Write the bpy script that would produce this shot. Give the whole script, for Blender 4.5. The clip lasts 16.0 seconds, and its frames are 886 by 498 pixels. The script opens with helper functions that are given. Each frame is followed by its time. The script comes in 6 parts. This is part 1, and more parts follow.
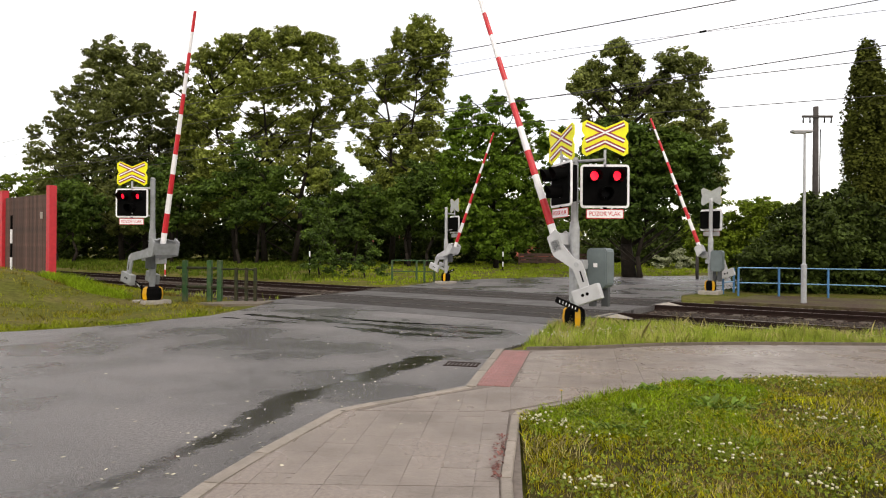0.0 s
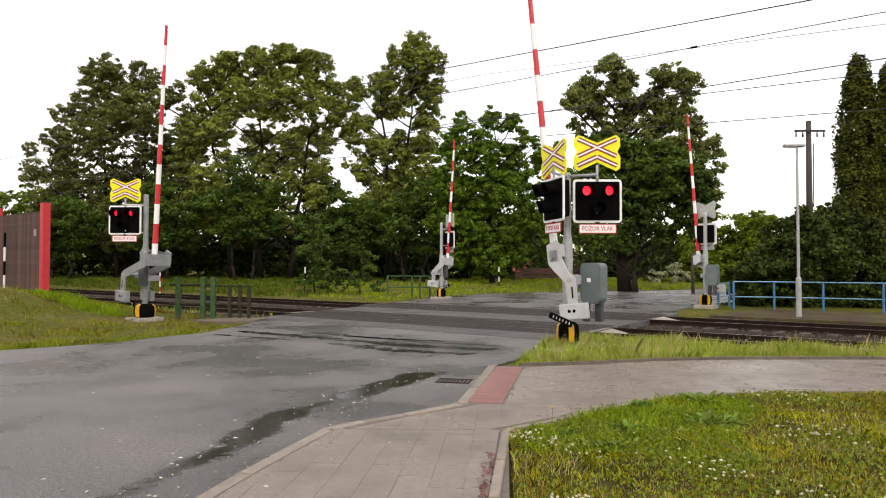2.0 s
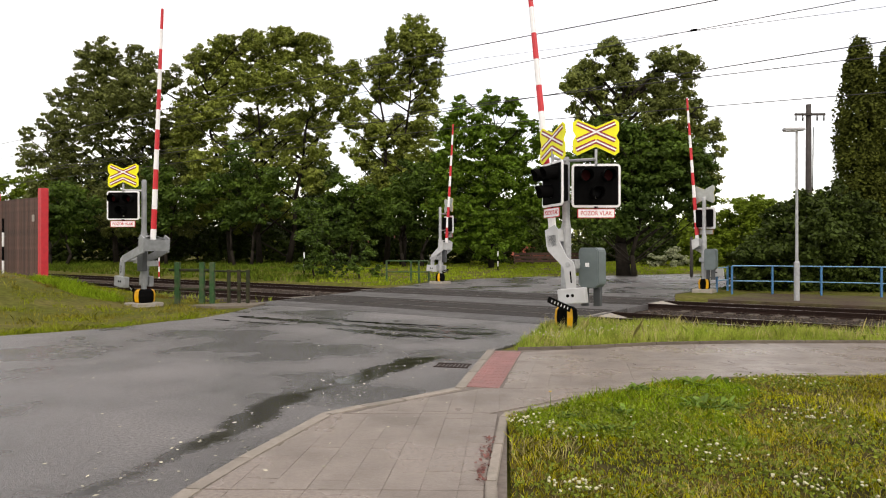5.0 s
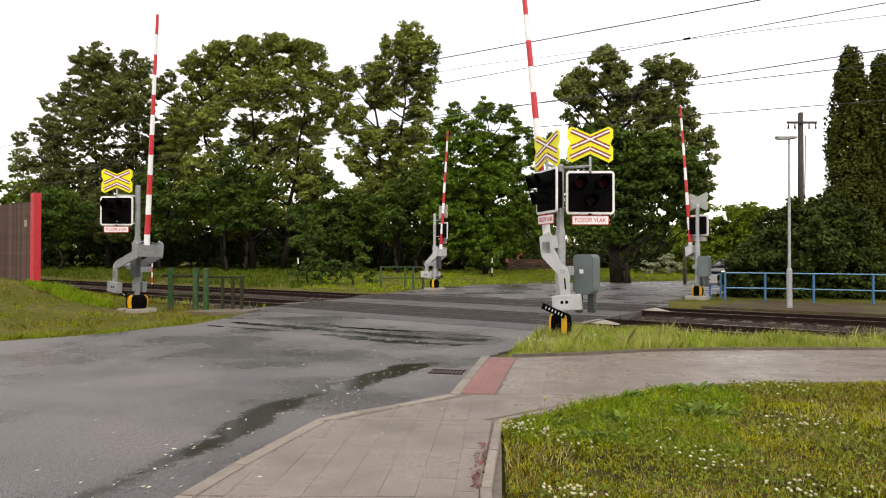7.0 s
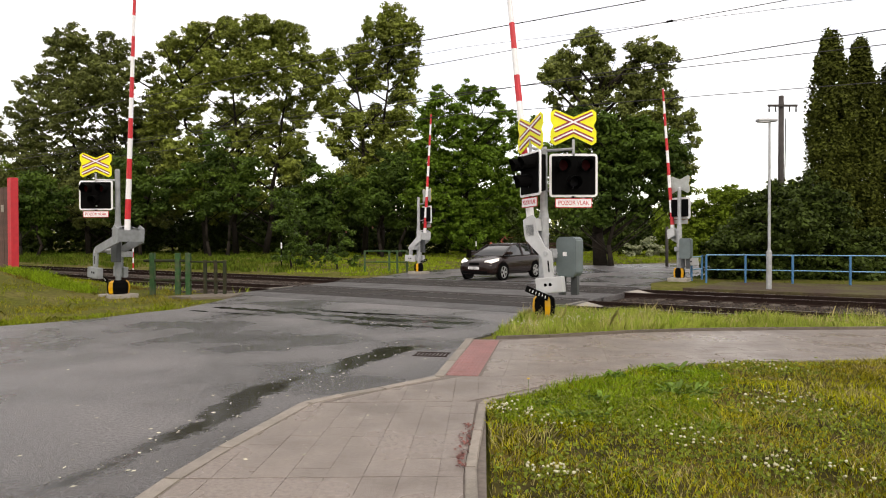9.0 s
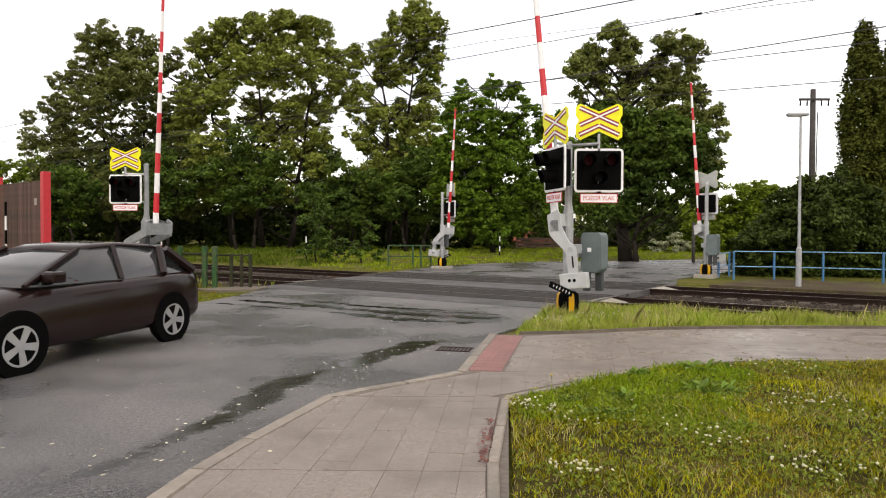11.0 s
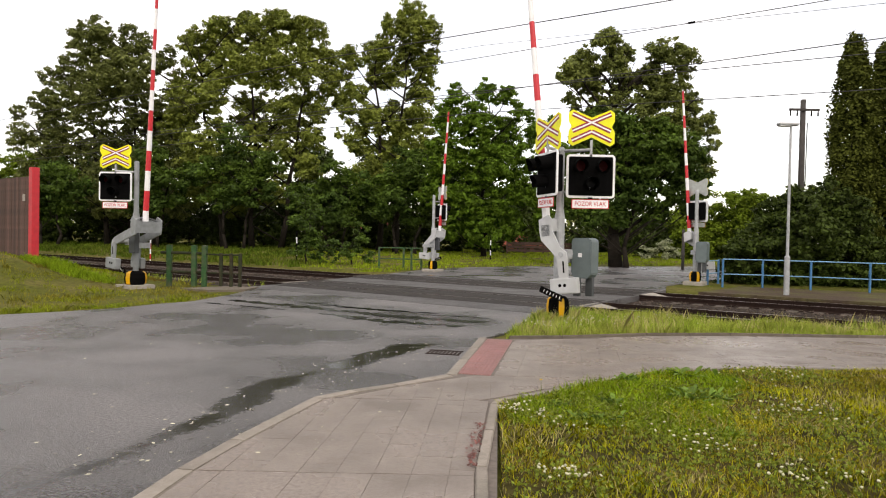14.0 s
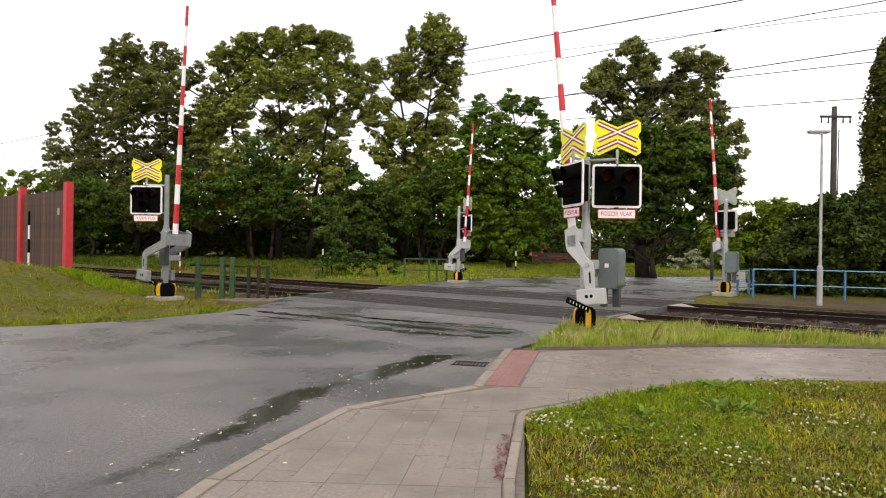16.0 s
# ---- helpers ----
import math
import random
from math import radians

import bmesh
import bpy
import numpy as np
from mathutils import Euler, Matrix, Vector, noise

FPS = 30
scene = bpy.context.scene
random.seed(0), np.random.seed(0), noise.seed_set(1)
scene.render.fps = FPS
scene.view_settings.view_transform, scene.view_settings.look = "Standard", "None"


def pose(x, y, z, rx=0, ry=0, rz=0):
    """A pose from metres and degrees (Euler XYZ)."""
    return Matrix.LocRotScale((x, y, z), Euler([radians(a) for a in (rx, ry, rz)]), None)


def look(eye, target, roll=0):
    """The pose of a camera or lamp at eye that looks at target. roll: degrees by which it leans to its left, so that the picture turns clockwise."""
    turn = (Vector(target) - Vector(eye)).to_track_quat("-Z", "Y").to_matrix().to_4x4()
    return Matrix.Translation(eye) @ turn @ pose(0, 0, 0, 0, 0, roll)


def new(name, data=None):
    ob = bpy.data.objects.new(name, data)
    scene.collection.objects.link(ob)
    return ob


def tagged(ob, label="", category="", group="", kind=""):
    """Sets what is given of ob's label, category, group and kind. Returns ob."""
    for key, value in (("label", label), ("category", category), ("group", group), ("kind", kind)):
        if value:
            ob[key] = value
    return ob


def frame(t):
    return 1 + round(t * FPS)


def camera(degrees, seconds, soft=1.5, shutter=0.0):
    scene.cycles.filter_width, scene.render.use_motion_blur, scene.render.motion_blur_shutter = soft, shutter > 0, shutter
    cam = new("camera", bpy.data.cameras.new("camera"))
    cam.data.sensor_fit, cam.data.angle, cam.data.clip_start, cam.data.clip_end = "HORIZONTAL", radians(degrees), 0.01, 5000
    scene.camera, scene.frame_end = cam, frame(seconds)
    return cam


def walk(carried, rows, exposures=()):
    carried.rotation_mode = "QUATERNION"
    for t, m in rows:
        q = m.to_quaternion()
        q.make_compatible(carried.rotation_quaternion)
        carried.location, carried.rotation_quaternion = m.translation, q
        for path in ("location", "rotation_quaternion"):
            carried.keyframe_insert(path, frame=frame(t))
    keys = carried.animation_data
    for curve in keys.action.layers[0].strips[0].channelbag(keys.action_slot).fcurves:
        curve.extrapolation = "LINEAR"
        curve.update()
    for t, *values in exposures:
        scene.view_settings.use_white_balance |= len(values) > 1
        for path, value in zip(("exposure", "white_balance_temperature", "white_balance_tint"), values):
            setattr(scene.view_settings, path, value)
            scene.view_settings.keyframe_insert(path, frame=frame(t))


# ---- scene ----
cam = camera(67.4, 16.0, soft=1.1)
PATH = [
    (0, (-0.089, -0.038, 1.593), (-0.13, 1.962, 1.597), 0.4),
    (0.5, (-0.07, -0.03, 1.594), (-0.137, 1.969, 1.627), 0.7),
    (1, (-0.02, -0.113, 1.614), (-0.126, 1.884, 1.655), 1.7),
    (1.5, (-0.01, -0.058, 1.601), (-0.061, 1.941, 1.642), 0.0),
    (2, (-0.01, 0.0, 1.601), (-0.042, 1.999, 1.651), 0.1),
    (2.5, (-0.006, -0.008, 1.608), (-0.024, 1.991, 1.639), -0.4),
    (3, (-0.004, 0.008, 1.613), (-0.017, 2.008, 1.618), 0.1),
    (3.5, (-0.004, -0.001, 1.601), (-0.004, 1.999, 1.619), -0.0),
    (4, (0.002, 0.005, 1.605), (-0.014, 2.005, 1.618), -0.2),
    (6.5, (-0.0076, -0.0135, 1.6091), (-0.0431, 1.9862, 1.6094), 0.12),
    (7, (-0.0097, -0.0144, 1.6086), (-0.0212, 1.9854, 1.6312), 0.14),
    (7.5, (-0.0068, -0.0002, 1.6075), (-0.0329, 1.9996, 1.6140), 0.38),
    (8, (-0.0062, -0.0192, 1.6011), (-0.0183, 1.9805, 1.5721), 0.29),
    (8.5, (-0.0114, -0.0223, 1.5995), (0.0087, 1.9776, 1.5856), 0.90),
    (9, (-0.0087, -0.0229, 1.5964), (0.0278, 1.9766, 1.5706), -0.14),
    (9.5, (-0.0065, -0.0203, 1.6034), (-0.0295, 1.9791, 1.5622), -0.17),
    (12, (-0.0105, -0.0154, 1.5986), (-0.0505, 1.9838, 1.5566), 0.33),
    (12.5, (-0.0104, 0.0020, 1.6078), (-0.0564, 2.0014, 1.5880), 0.46),
    (13, (-0.0119, -0.0204, 1.6030), (-0.0022, 1.9794, 1.5797), 0.85),
    (13.5, (-0.0176, 0.0253, 1.6105), (-0.0062, 2.0250, 1.5835), 0.75),
    (14, (-0.0190, -0.0176, 1.6017), (-0.0254, 1.9821, 1.5692), 1.12),
    (14.5, (-0.0192, -0.0176, 1.6014), (-0.0147, 1.9824, 1.6033), 1.12),
    (15, (-0.0191, -0.0169, 1.5990), (-0.0140, 1.9831, 1.5957), 1.22),
    (15.5, (-0.0199, -0.0169, 1.5982), (-0.0785, 1.9822, 1.5867), 0.79),
    (16, (-0.0225, -0.0166, 1.5968), (-0.1050, 1.9817, 1.5967), 0.85),
]
EXPOSURES = [(0.0, 0.0, 7500, 13.5), (16.0, 0.0, 7500, 13.5)]
walk(cam, [(t, look(eye, aim, roll)) for t, eye, aim, roll in PATH], EXPOSURES)

# ---- world and light: overcast, after rain ----
SKY_STRENGTH = 1.2
world = bpy.data.worlds.new("overcast")
scene.world = world
world.use_nodes = True
wt = world.node_tree
wt.nodes.clear()
w_out = wt.nodes.new("ShaderNodeOutputWorld")
w_sky = wt.nodes.new("ShaderNodeTexSky")
w_sky.sky_type = "NISHITA"
w_sky.sun_disc = False
w_sky.sun_elevation, w_sky.sun_rotation = radians(48), radians(200)
w_bsky = wt.nodes.new("ShaderNodeBackground")
w_bsky.inputs["Strength"].default_value = 0.08
wt.links.new(w_sky.outputs[0], w_bsky.inputs["Color"])
w_geo = wt.nodes.new("ShaderNodeTexCoord")
w_noise = wt.nodes.new("ShaderNodeTexNoise")
w_noise.inputs["Scale"].default_value = 3.0
w_noise.inputs["Detail"].default_value = 5
wt.links.new(w_geo.outputs["Generated"], w_noise.inputs["Vector"])
w_ramp = wt.nodes.new("ShaderNodeValToRGB")
w_ramp.color_ramp.elements[0].position, w_ramp.color_ramp.elements[1].position = 0.32, 0.62
w_ramp.color_ramp.elements[0].color = (0.66, 0.68, 0.72, 1)
w_ramp.color_ramp.elements[1].color = (1.0, 0.99, 1.0, 1)
wt.links.new(w_noise.outputs["Fac"], w_ramp.inputs["Fac"])
w_cloud = wt.nodes.new("ShaderNodeBackground")
w_cloud.inputs["Strength"].default_value = SKY_STRENGTH
wt.links.new(w_ramp.outputs["Color"], w_cloud.inputs["Color"])
w_add = wt.nodes.new("ShaderNodeAddShader")
wt.links.new(w_bsky.outputs[0], w_add.inputs[0])
wt.links.new(w_cloud.outputs[0], w_add.inputs[1])
wt.links.new(w_add.outputs[0], w_out.inputs["Surface"])

sun = new("sun", bpy.data.lights.new("sun", "SUN"))
sun.data.energy, sun.data.angle, sun.data.color = 1.3, radians(25), (1.0, 0.97, 0.92)
sun.matrix_world = look((10, -25, 30), (0, 10, 0))


# ---- materials ----
def mat(name, color, rough=0.6, metal=0.0, vary=0.15, scale=6.0, bump=0.0, bscale=None, island=0.0,
        stain=None, stain_scale=0.6, stain_amount=0.5, emit=0.0, spec=0.5, trans=0.0, rough_vary=0.0, obj=0.0):
    """Principled surface with fine grain, broad stains, optional relief and per-piece variation."""
    m = bpy.data.materials.new(name)
    m.use_nodes = True
    nt = m.node_tree
    b = nt.nodes["Principled BSDF"]
    out = nt.nodes["Material Output"]
    b.inputs["Roughness"].default_value = rough
    b.inputs["Metallic"].default_value = metal
    b.inputs["Specular IOR Level"].default_value = spec
    co = nt.nodes.new("ShaderNodeTexCoord")
    n = nt.nodes.new("ShaderNodeTexNoise")
    n.inputs["Scale"].default_value, n.inputs["Detail"].default_value = scale, 6
    nt.links.new(co.outputs["Object"], n.inputs["Vector"])
    ramp = nt.nodes.new("ShaderNodeMapRange")
    ramp.inputs["From Min"].default_value, ramp.inputs["From Max"].default_value = 0.3, 0.7
    ramp.inputs["To Min"].default_value, ramp.inputs["To Max"].default_value = 1 - vary, 1 + vary
    nt.links.new(n.outputs["Fac"], ramp.inputs["Value"])
    value = ramp.outputs[0]

    def times(a, bsock):
        k = nt.nodes.new("ShaderNodeMath")
        k.operation = "MULTIPLY"
        nt.links.new(a, k.inputs[0])
        nt.links.new(bsock, k.inputs[1])
        return k.outputs[0]
    if island or obj:
        if island:
            g = nt.nodes.new("ShaderNodeNewGeometry")
            src, amount = g.outputs["Random Per Island"], island
        else:
            g = nt.nodes.new("ShaderNodeObjectInfo")
            src, amount = g.outputs["Random"], obj
        r2 = nt.nodes.new("ShaderNodeMapRange")
        r2.inputs["To Min"].default_value, r2.inputs["To Max"].default_value = 1 - amount, 1 + amount
        nt.links.new(src, r2.inputs["Value"])
        value = times(value, r2.outputs[0])
    base = nt.nodes.new("ShaderNodeRGB")
    base.outputs[0].default_value = (*color, 1)
    colour = base.outputs[0]
    if stain:
        n2 = nt.nodes.new("ShaderNodeTexNoise")
        n2.inputs["Scale"].default_value, n2.inputs["Detail"].default_value = stain_scale, 4
        nt.links.new(co.outputs["Object"], n2.inputs["Vector"])
        r3 = nt.nodes.new("ShaderNodeMapRange")
        r3.inputs["From Min"].default_value, r3.inputs["From Max"].default_value = 0.42, 0.66
        r3.inputs["To Max"].default_value = stain_amount
        nt.links.new(n2.outputs["Fac"], r3.inputs["Value"])
        mx = nt.nodes.new("ShaderNodeMix")
        mx.data_type = "RGBA"
        nt.links.new(r3.outputs[0], mx.inputs[0])
        nt.links.new(colour, mx.inputs[6])
        mx.inputs[7].default_value = (*stain, 1)
        colour = mx.outputs[2]
        if rough_vary:
            r4 = nt.nodes.new("ShaderNodeMapRange")
            r4.inputs["From Min"].default_value, r4.inputs["From Max"].default_value = 0.35, 0.65
            r4.inputs["To Min"].default_value, r4.inputs["To Max"].default_value = rough - rough_vary, rough + rough_vary
            nt.links.new(n2.outputs["Fac"], r4.inputs["Value"])
            nt.links.new(r4.outputs[0], b.inputs["Roughness"])
    vm = nt.nodes.new("ShaderNodeVectorMath")
    vm.operation = "SCALE"
    nt.links.new(colour, vm.inputs[0])
    nt.links.new(value, vm.inputs["Scale"])
    nt.links.new(vm.outputs[0], b.inputs["Base Color"])
    if bump:
        bn = nt.nodes.new("ShaderNodeTexNoise")
        bn.inputs["Scale"].default_value, bn.inputs["Detail"].default_value = bscale or scale * 4, 4
        nt.links.new(co.outputs["Object"], bn.inputs["Vector"])
        bp = nt.nodes.new("ShaderNodeBump")
        bp.inputs["Strength"].default_value, bp.inputs["Distance"].default_value = bump, 0.02
        nt.links.new(bn.outputs["Fac"], bp.inputs["Height"])
        nt.links.new(bp.outputs[0], b.inputs["Normal"])
    if emit:
        b.inputs["Emission Color"].default_value = (*color, 1)
        b.inputs["Emission Strength"].default_value = emit
    if trans:
        tr = nt.nodes.new("ShaderNodeBsdfTranslucent")
        nt.links.new(vm.outputs[0], tr.inputs["Color"])
        ms = nt.nodes.new("ShaderNodeMixShader")
        ms.inputs[0].default_value = trans
        nt.links.new(b.outputs[0], ms.inputs[1])
        nt.links.new(tr.outputs[0], ms.inputs[2])
        nt.links.new(ms.outputs[0], out.inputs["Surface"])
    return m


# the pale stain patches put wet sky sheen into the colour, besides the roughness
M_ASPHALT = mat("wet_asphalt", (0.074, 0.071, 0.071), 0.33, vary=0.5, scale=38, bump=0.7, bscale=70,
                stain=(0.160, 0.150, 0.147), stain_scale=0.42, stain_amount=0.9, rough_vary=0.24)


def wet_streak(m, segments, ragged=0.16):
    """Standing water along the gutter: smooth and dark round the given stretches (ax, ay, bx, by, half width)."""
    nt = m.node_tree
    b = nt.nodes["Principled BSDF"]

    def vec(op, *ins):
        k = nt.nodes.new("ShaderNodeVectorMath")
        k.operation = op
        for i, v in enumerate(ins):
            if isinstance(v, tuple):
                k.inputs[i].default_value = v
            else:
                nt.links.new(v, k.inputs[i])
        return k

    def num(op, *ins, clamp=False):
        k = nt.nodes.new("ShaderNodeMath")
        k.operation, k.use_clamp = op, clamp
        for i, v in enumerate(ins):
            if isinstance(v, (int, float)):
                k.inputs[i].default_value = v
            else:
                nt.links.new(v, k.inputs[i])
        return k.outputs[0]
    co = nt.nodes.new("ShaderNodeTexCoord").outputs["Object"]
    flat = vec("MULTIPLY", co, (1.0, 1.0, 0.0)).outputs[0]
    nearest = None
    for ax, ay, bx, by, w in segments:
        ba = (bx - ax, by - ay, 0.0)
        pa = vec("SUBTRACT", flat, (ax, ay, 0.0)).outputs[0]
        h = num("DIVIDE", vec("DOT_PRODUCT", pa, ba).outputs["Value"], ba[0] ** 2 + ba[1] ** 2, clamp=True)
        sc = nt.nodes.new("ShaderNodeVectorMath")
        sc.operation = "SCALE"
        sc.inputs[0].default_value = ba
        nt.links.new(h, sc.inputs["Scale"])
        d = num("SUBTRACT", vec("LENGTH", vec("SUBTRACT", pa, sc.outputs[0]).outputs[0]).outputs["Value"], w)
        nearest = d if nearest is None else num("MINIMUM", nearest, d)
    for sc, amp in ((2.6, ragged), (14.0, ragged * 0.8), (60.0, ragged * 0.35)):
        n = nt.nodes.new("ShaderNodeTexNoise")
        n.inputs["Scale"].default_value, n.inputs["Detail"].default_value = sc, 3
        nt.links.new(co, n.inputs["Vector"])
        nearest = num("ADD", nearest, num("MULTIPLY", num("SUBTRACT", n.outputs["Fac"], 0.5), amp * 2))
    mask = nt.nodes.new("ShaderNodeMapRange")
    mask.inputs["From Min"].default_value, mask.inputs["From Max"].default_value = 0.05, -0.06
    nt.links.new(nearest, mask.inputs["Value"])
    mask = mask.outputs[0]
    old = b.inputs["Base Color"].links[0].from_socket
    mx = nt.nodes.new("ShaderNodeMix")
    mx.data_type = "RGBA"
    nt.links.new(mask, mx.inputs[0])
    nt.links.new(old, mx.inputs[6])
    mx.inputs[7].default_value = (0.020, 0.018, 0.015, 1)
    nt.links.new(mx.outputs[2], b.inputs["Base Color"])
    old = b.inputs["Roughness"].links[0].from_socket
    nt.links.new(num("ADD", num("MULTIPLY", old, num("SUBTRACT", 1.0, mask)), num("MULTIPLY", mask, 0.15)), b.inputs["Roughness"])
    spec = b.inputs["Specular IOR Level"].default_value
    nt.links.new(num("ADD", num("MULTIPLY", num("SUBTRACT", 1.0, mask), spec), num("MULTIPLY", mask, 0.2)), b.inputs["Specular IOR Level"])
    bump = b.inputs["Normal"].links[0].from_node
    nt.links.new(num("MULTIPLY", num("SUBTRACT", 1.0, mask), 0.5), bump.inputs["Strength"])


wet_streak(M_ASPHALT, [(-3.4, 2.4, -2.51, 4.26, 0.05), (-2.51, 4.26, -2.28, 4.74, 0.06), (-2.28, 4.74, -2.13, 5.39, 0.09), (-2.13, 5.39, -1.94, 6.04, 0.14),
                       (-1.94, 6.04, -1.9, 6.72, 0.21), (-1.9, 6.72, -1.75, 7.3, 0.20), (-1.75, 7.3, -1.5, 7.75, 0.08), (-1.25, 8.15, -0.96, 8.89, 0.22),
                       (-0.96, 8.89, -0.5, 9.75, 0.26), (-0.5, 9.75, -0.2, 10.0, 0.12)], 0.13)
M_OLD_ASPHALT = mat("worn_asphalt", (0.072, 0.068, 0.066), 0.55, vary=0.5, scale=14, bump=0.8, bscale=45,
                    stain=(0.06, 0.056, 0.054), stain_scale=0.9, stain_amount=0.7, rough_vary=0.1)
M_PANEL = mat("crossing_rubber", (0.028, 0.025, 0.023), 0.7, spec=0.15, vary=0.6, scale=11, bump=0.8, bscale=40,
              stain=(0.07, 0.062, 0.056), stain_scale=1.2, stain_amount=0.6, rough_vary=0.12)
M_CRACK = mat("wet_tar_seam", (0.022, 0.021, 0.021), 0.2, vary=0.2, scale=14)
M_SLAB = mat("concrete_slab", (0.238, 0.197, 0.170), 0.34, vary=0.16, scale=30, bump=0.25, bscale=90, obj=0.05,
             stain=(0.145, 0.122, 0.103), stain_scale=1.1, stain_amount=0.85, rough_vary=0.16)
M_SLAB_BED = mat("joint_sand", (0.135, 0.112, 0.095), 0.8, vary=0.25, scale=20)
M_RED_SLAB = mat("red_tactile_slab", (0.27, 0.122, 0.112), 0.5, vary=0.15, scale=18, bump=0.2, obj=0.12)
M_KERB = mat("kerb_concrete", (0.25, 0.215, 0.18), 0.6, vary=0.16, scale=14, bump=0.3, obj=0.12,
             stain=(0.15, 0.14, 0.11), stain_scale=2.0, stain_amount=0.5)
# brown staining, with the shadow on the kerb face mixed into the colour
M_KERB_DARK = mat("stained_shaded_kerb", (0.11, 0.09, 0.065), 0.7, vary=0.25, scale=10, bump=0.3, obj=0.2)
M_CONCRETE = mat("pale_concrete", (0.32, 0.29, 0.25), 0.75, vary=0.18, scale=8, bump=0.3,
                 stain=(0.25, 0.23, 0.19), stain_scale=3, stain_amount=0.6)
M_SOIL = mat("grassy_soil", (0.085, 0.09, 0.018), 0.9, vary=0.35, scale=7, bump=0.6, bscale=30,
             stain=(0.14, 0.115, 0.045), stain_scale=0.45, stain_amount=0.7, spec=0.03)
M_GRASS = mat("grass_blades", (0.34, 0.345, 0.012), 0.5, vary=0.35, scale=0.9, island=0.85, trans=0.2,
              stain=(0.29, 0.22, 0.035), stain_scale=0.6, stain_amount=0.6, spec=0.03)
M_BANK = mat("bank_grass", (0.205, 0.250, 0.012), 0.6, vary=0.3, scale=0.7, island=0.55, trans=0.2, spec=0.03,
             stain=(0.22, 0.14, 0.04), stain_scale=0.33, stain_amount=0.9)
M_VERGE = mat("verge_grass", (0.175, 0.235, 0.014), 0.5, vary=0.35, scale=1.2, island=0.5, trans=0.2, spec=0.03,
              stain=(0.25, 0.20, 0.04), stain_scale=0.8, stain_amount=0.6)
M_LUSH = mat("lush_grass", (0.22, 0.32, 0.020), 0.5, vary=0.3, scale=2, island=0.5, trans=0.3, spec=0.03)
M_STRAW = mat("straw", (0.52, 0.45, 0.2), 0.7, vary=0.2, scale=3, island=0.4, trans=0.25, spec=0.03)
M_TALL = mat("tall_grass", (0.30, 0.40, 0.05), 0.55, vary=0.2, scale=1.2, island=0.45, trans=0.3,
             stain=(0.45, 0.42, 0.12), stain_scale=1.1, stain_amount=0.5, spec=0.03)
M_MEADOW = mat("far_meadow", (0.22, 0.29, 0.022), 0.7, vary=0.25, scale=0.6, island=0.35, trans=0.25, spec=0.03)
M_LEAF = mat("tree_leaves", (0.172, 0.205, 0.036), 0.5, vary=0.3, scale=0.35, island=0.35, trans=0.18, spec=0.12, stain=(0.26, 0.30, 0.06), stain_scale=0.55, stain_amount=0.55)
M_LEAF_COOL = mat("ash_leaves", (0.135, 0.155, 0.042), 0.5, vary=0.3, scale=0.35, island=0.35, trans=0.18, spec=0.12)
M_YOUNG = mat("young_leaves", (0.095, 0.165, 0.016), 0.5, vary=0.3, scale=0.5, island=0.35, trans=0.18, spec=0.08)
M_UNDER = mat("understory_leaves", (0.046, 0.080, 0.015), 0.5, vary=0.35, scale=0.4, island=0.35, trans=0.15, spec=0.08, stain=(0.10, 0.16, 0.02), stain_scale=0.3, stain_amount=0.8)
M_LEAF_MID = mat("lime_leaves", (0.135, 0.160, 0.040), 0.5, vary=0.3, scale=0.35, island=0.35, trans=0.18, spec=0.12, stain=(0.24, 0.27, 0.06), stain_scale=0.7, stain_amount=0.5)
M_LEAF_LIGHT = mat("light_leaves", (0.115, 0.165, 0.016), 0.55, vary=0.3, scale=0.5, island=0.5, trans=0.15, spec=0.03)
# dark green of the shrubs; for undergrowth and wood edge it includes their shade
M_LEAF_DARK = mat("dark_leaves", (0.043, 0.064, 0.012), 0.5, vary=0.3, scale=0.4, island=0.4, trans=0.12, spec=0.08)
M_CYPRESS = mat("thuja_foliage", (0.066, 0.078, 0.014), 0.6, vary=0.3, scale=1.0, island=0.4, trans=0.1, spec=0.05)
M_CINDER = mat("brown_cinder", (0.066, 0.046, 0.033), 0.9, vary=0.3, scale=9, bump=0.5, spec=0.15, stain=(0.10, 0.10, 0.03), stain_scale=0.7, stain_amount=0.7)
M_BARK = mat("bark", (0.022, 0.018, 0.014), 0.9, spec=0.1, vary=0.3, scale=6, bump=0.8, bscale=14)
M_BALLAST = mat("ballast_bed", (0.04, 0.031, 0.025), 0.9, spec=0.1, vary=0.5, scale=16, bump=1.0, bscale=24,
                stain=(0.03, 0.022, 0.017), stain_scale=0.6, stain_amount=0.6)
M_STONE = mat("ballast_stone", (0.085, 0.066, 0.054), 0.85, spec=0.15, vary=0.3, scale=8, island=0.5)
M_RAIL = mat("rusty_rail", (0.022, 0.012, 0.009), 0.75, 0.0, spec=0.15, vary=0.25, scale=12)
M_RAILTOP = mat("polished_rail_head", (0.32, 0.29, 0.28), 0.3, 0.9, vary=0.15, scale=8)
M_SLEEPER = mat("concrete_sleeper", (0.10, 0.085, 0.07), 0.85, spec=0.15, vary=0.25, scale=9)
M_GALV = mat("galvanised_steel", (0.40, 0.41, 0.42), 0.45, 0.35, vary=0.12, scale=14,
             stain=(0.28, 0.29, 0.30), stain_scale=4, stain_amount=0.5)
M_ARM = mat("cast_aluminium_paint", (0.50, 0.51, 0.52), 0.5, 0.1, vary=0.08, scale=10,
            stain=(0.34, 0.34, 0.33), stain_scale=5, stain_amount=0.5)
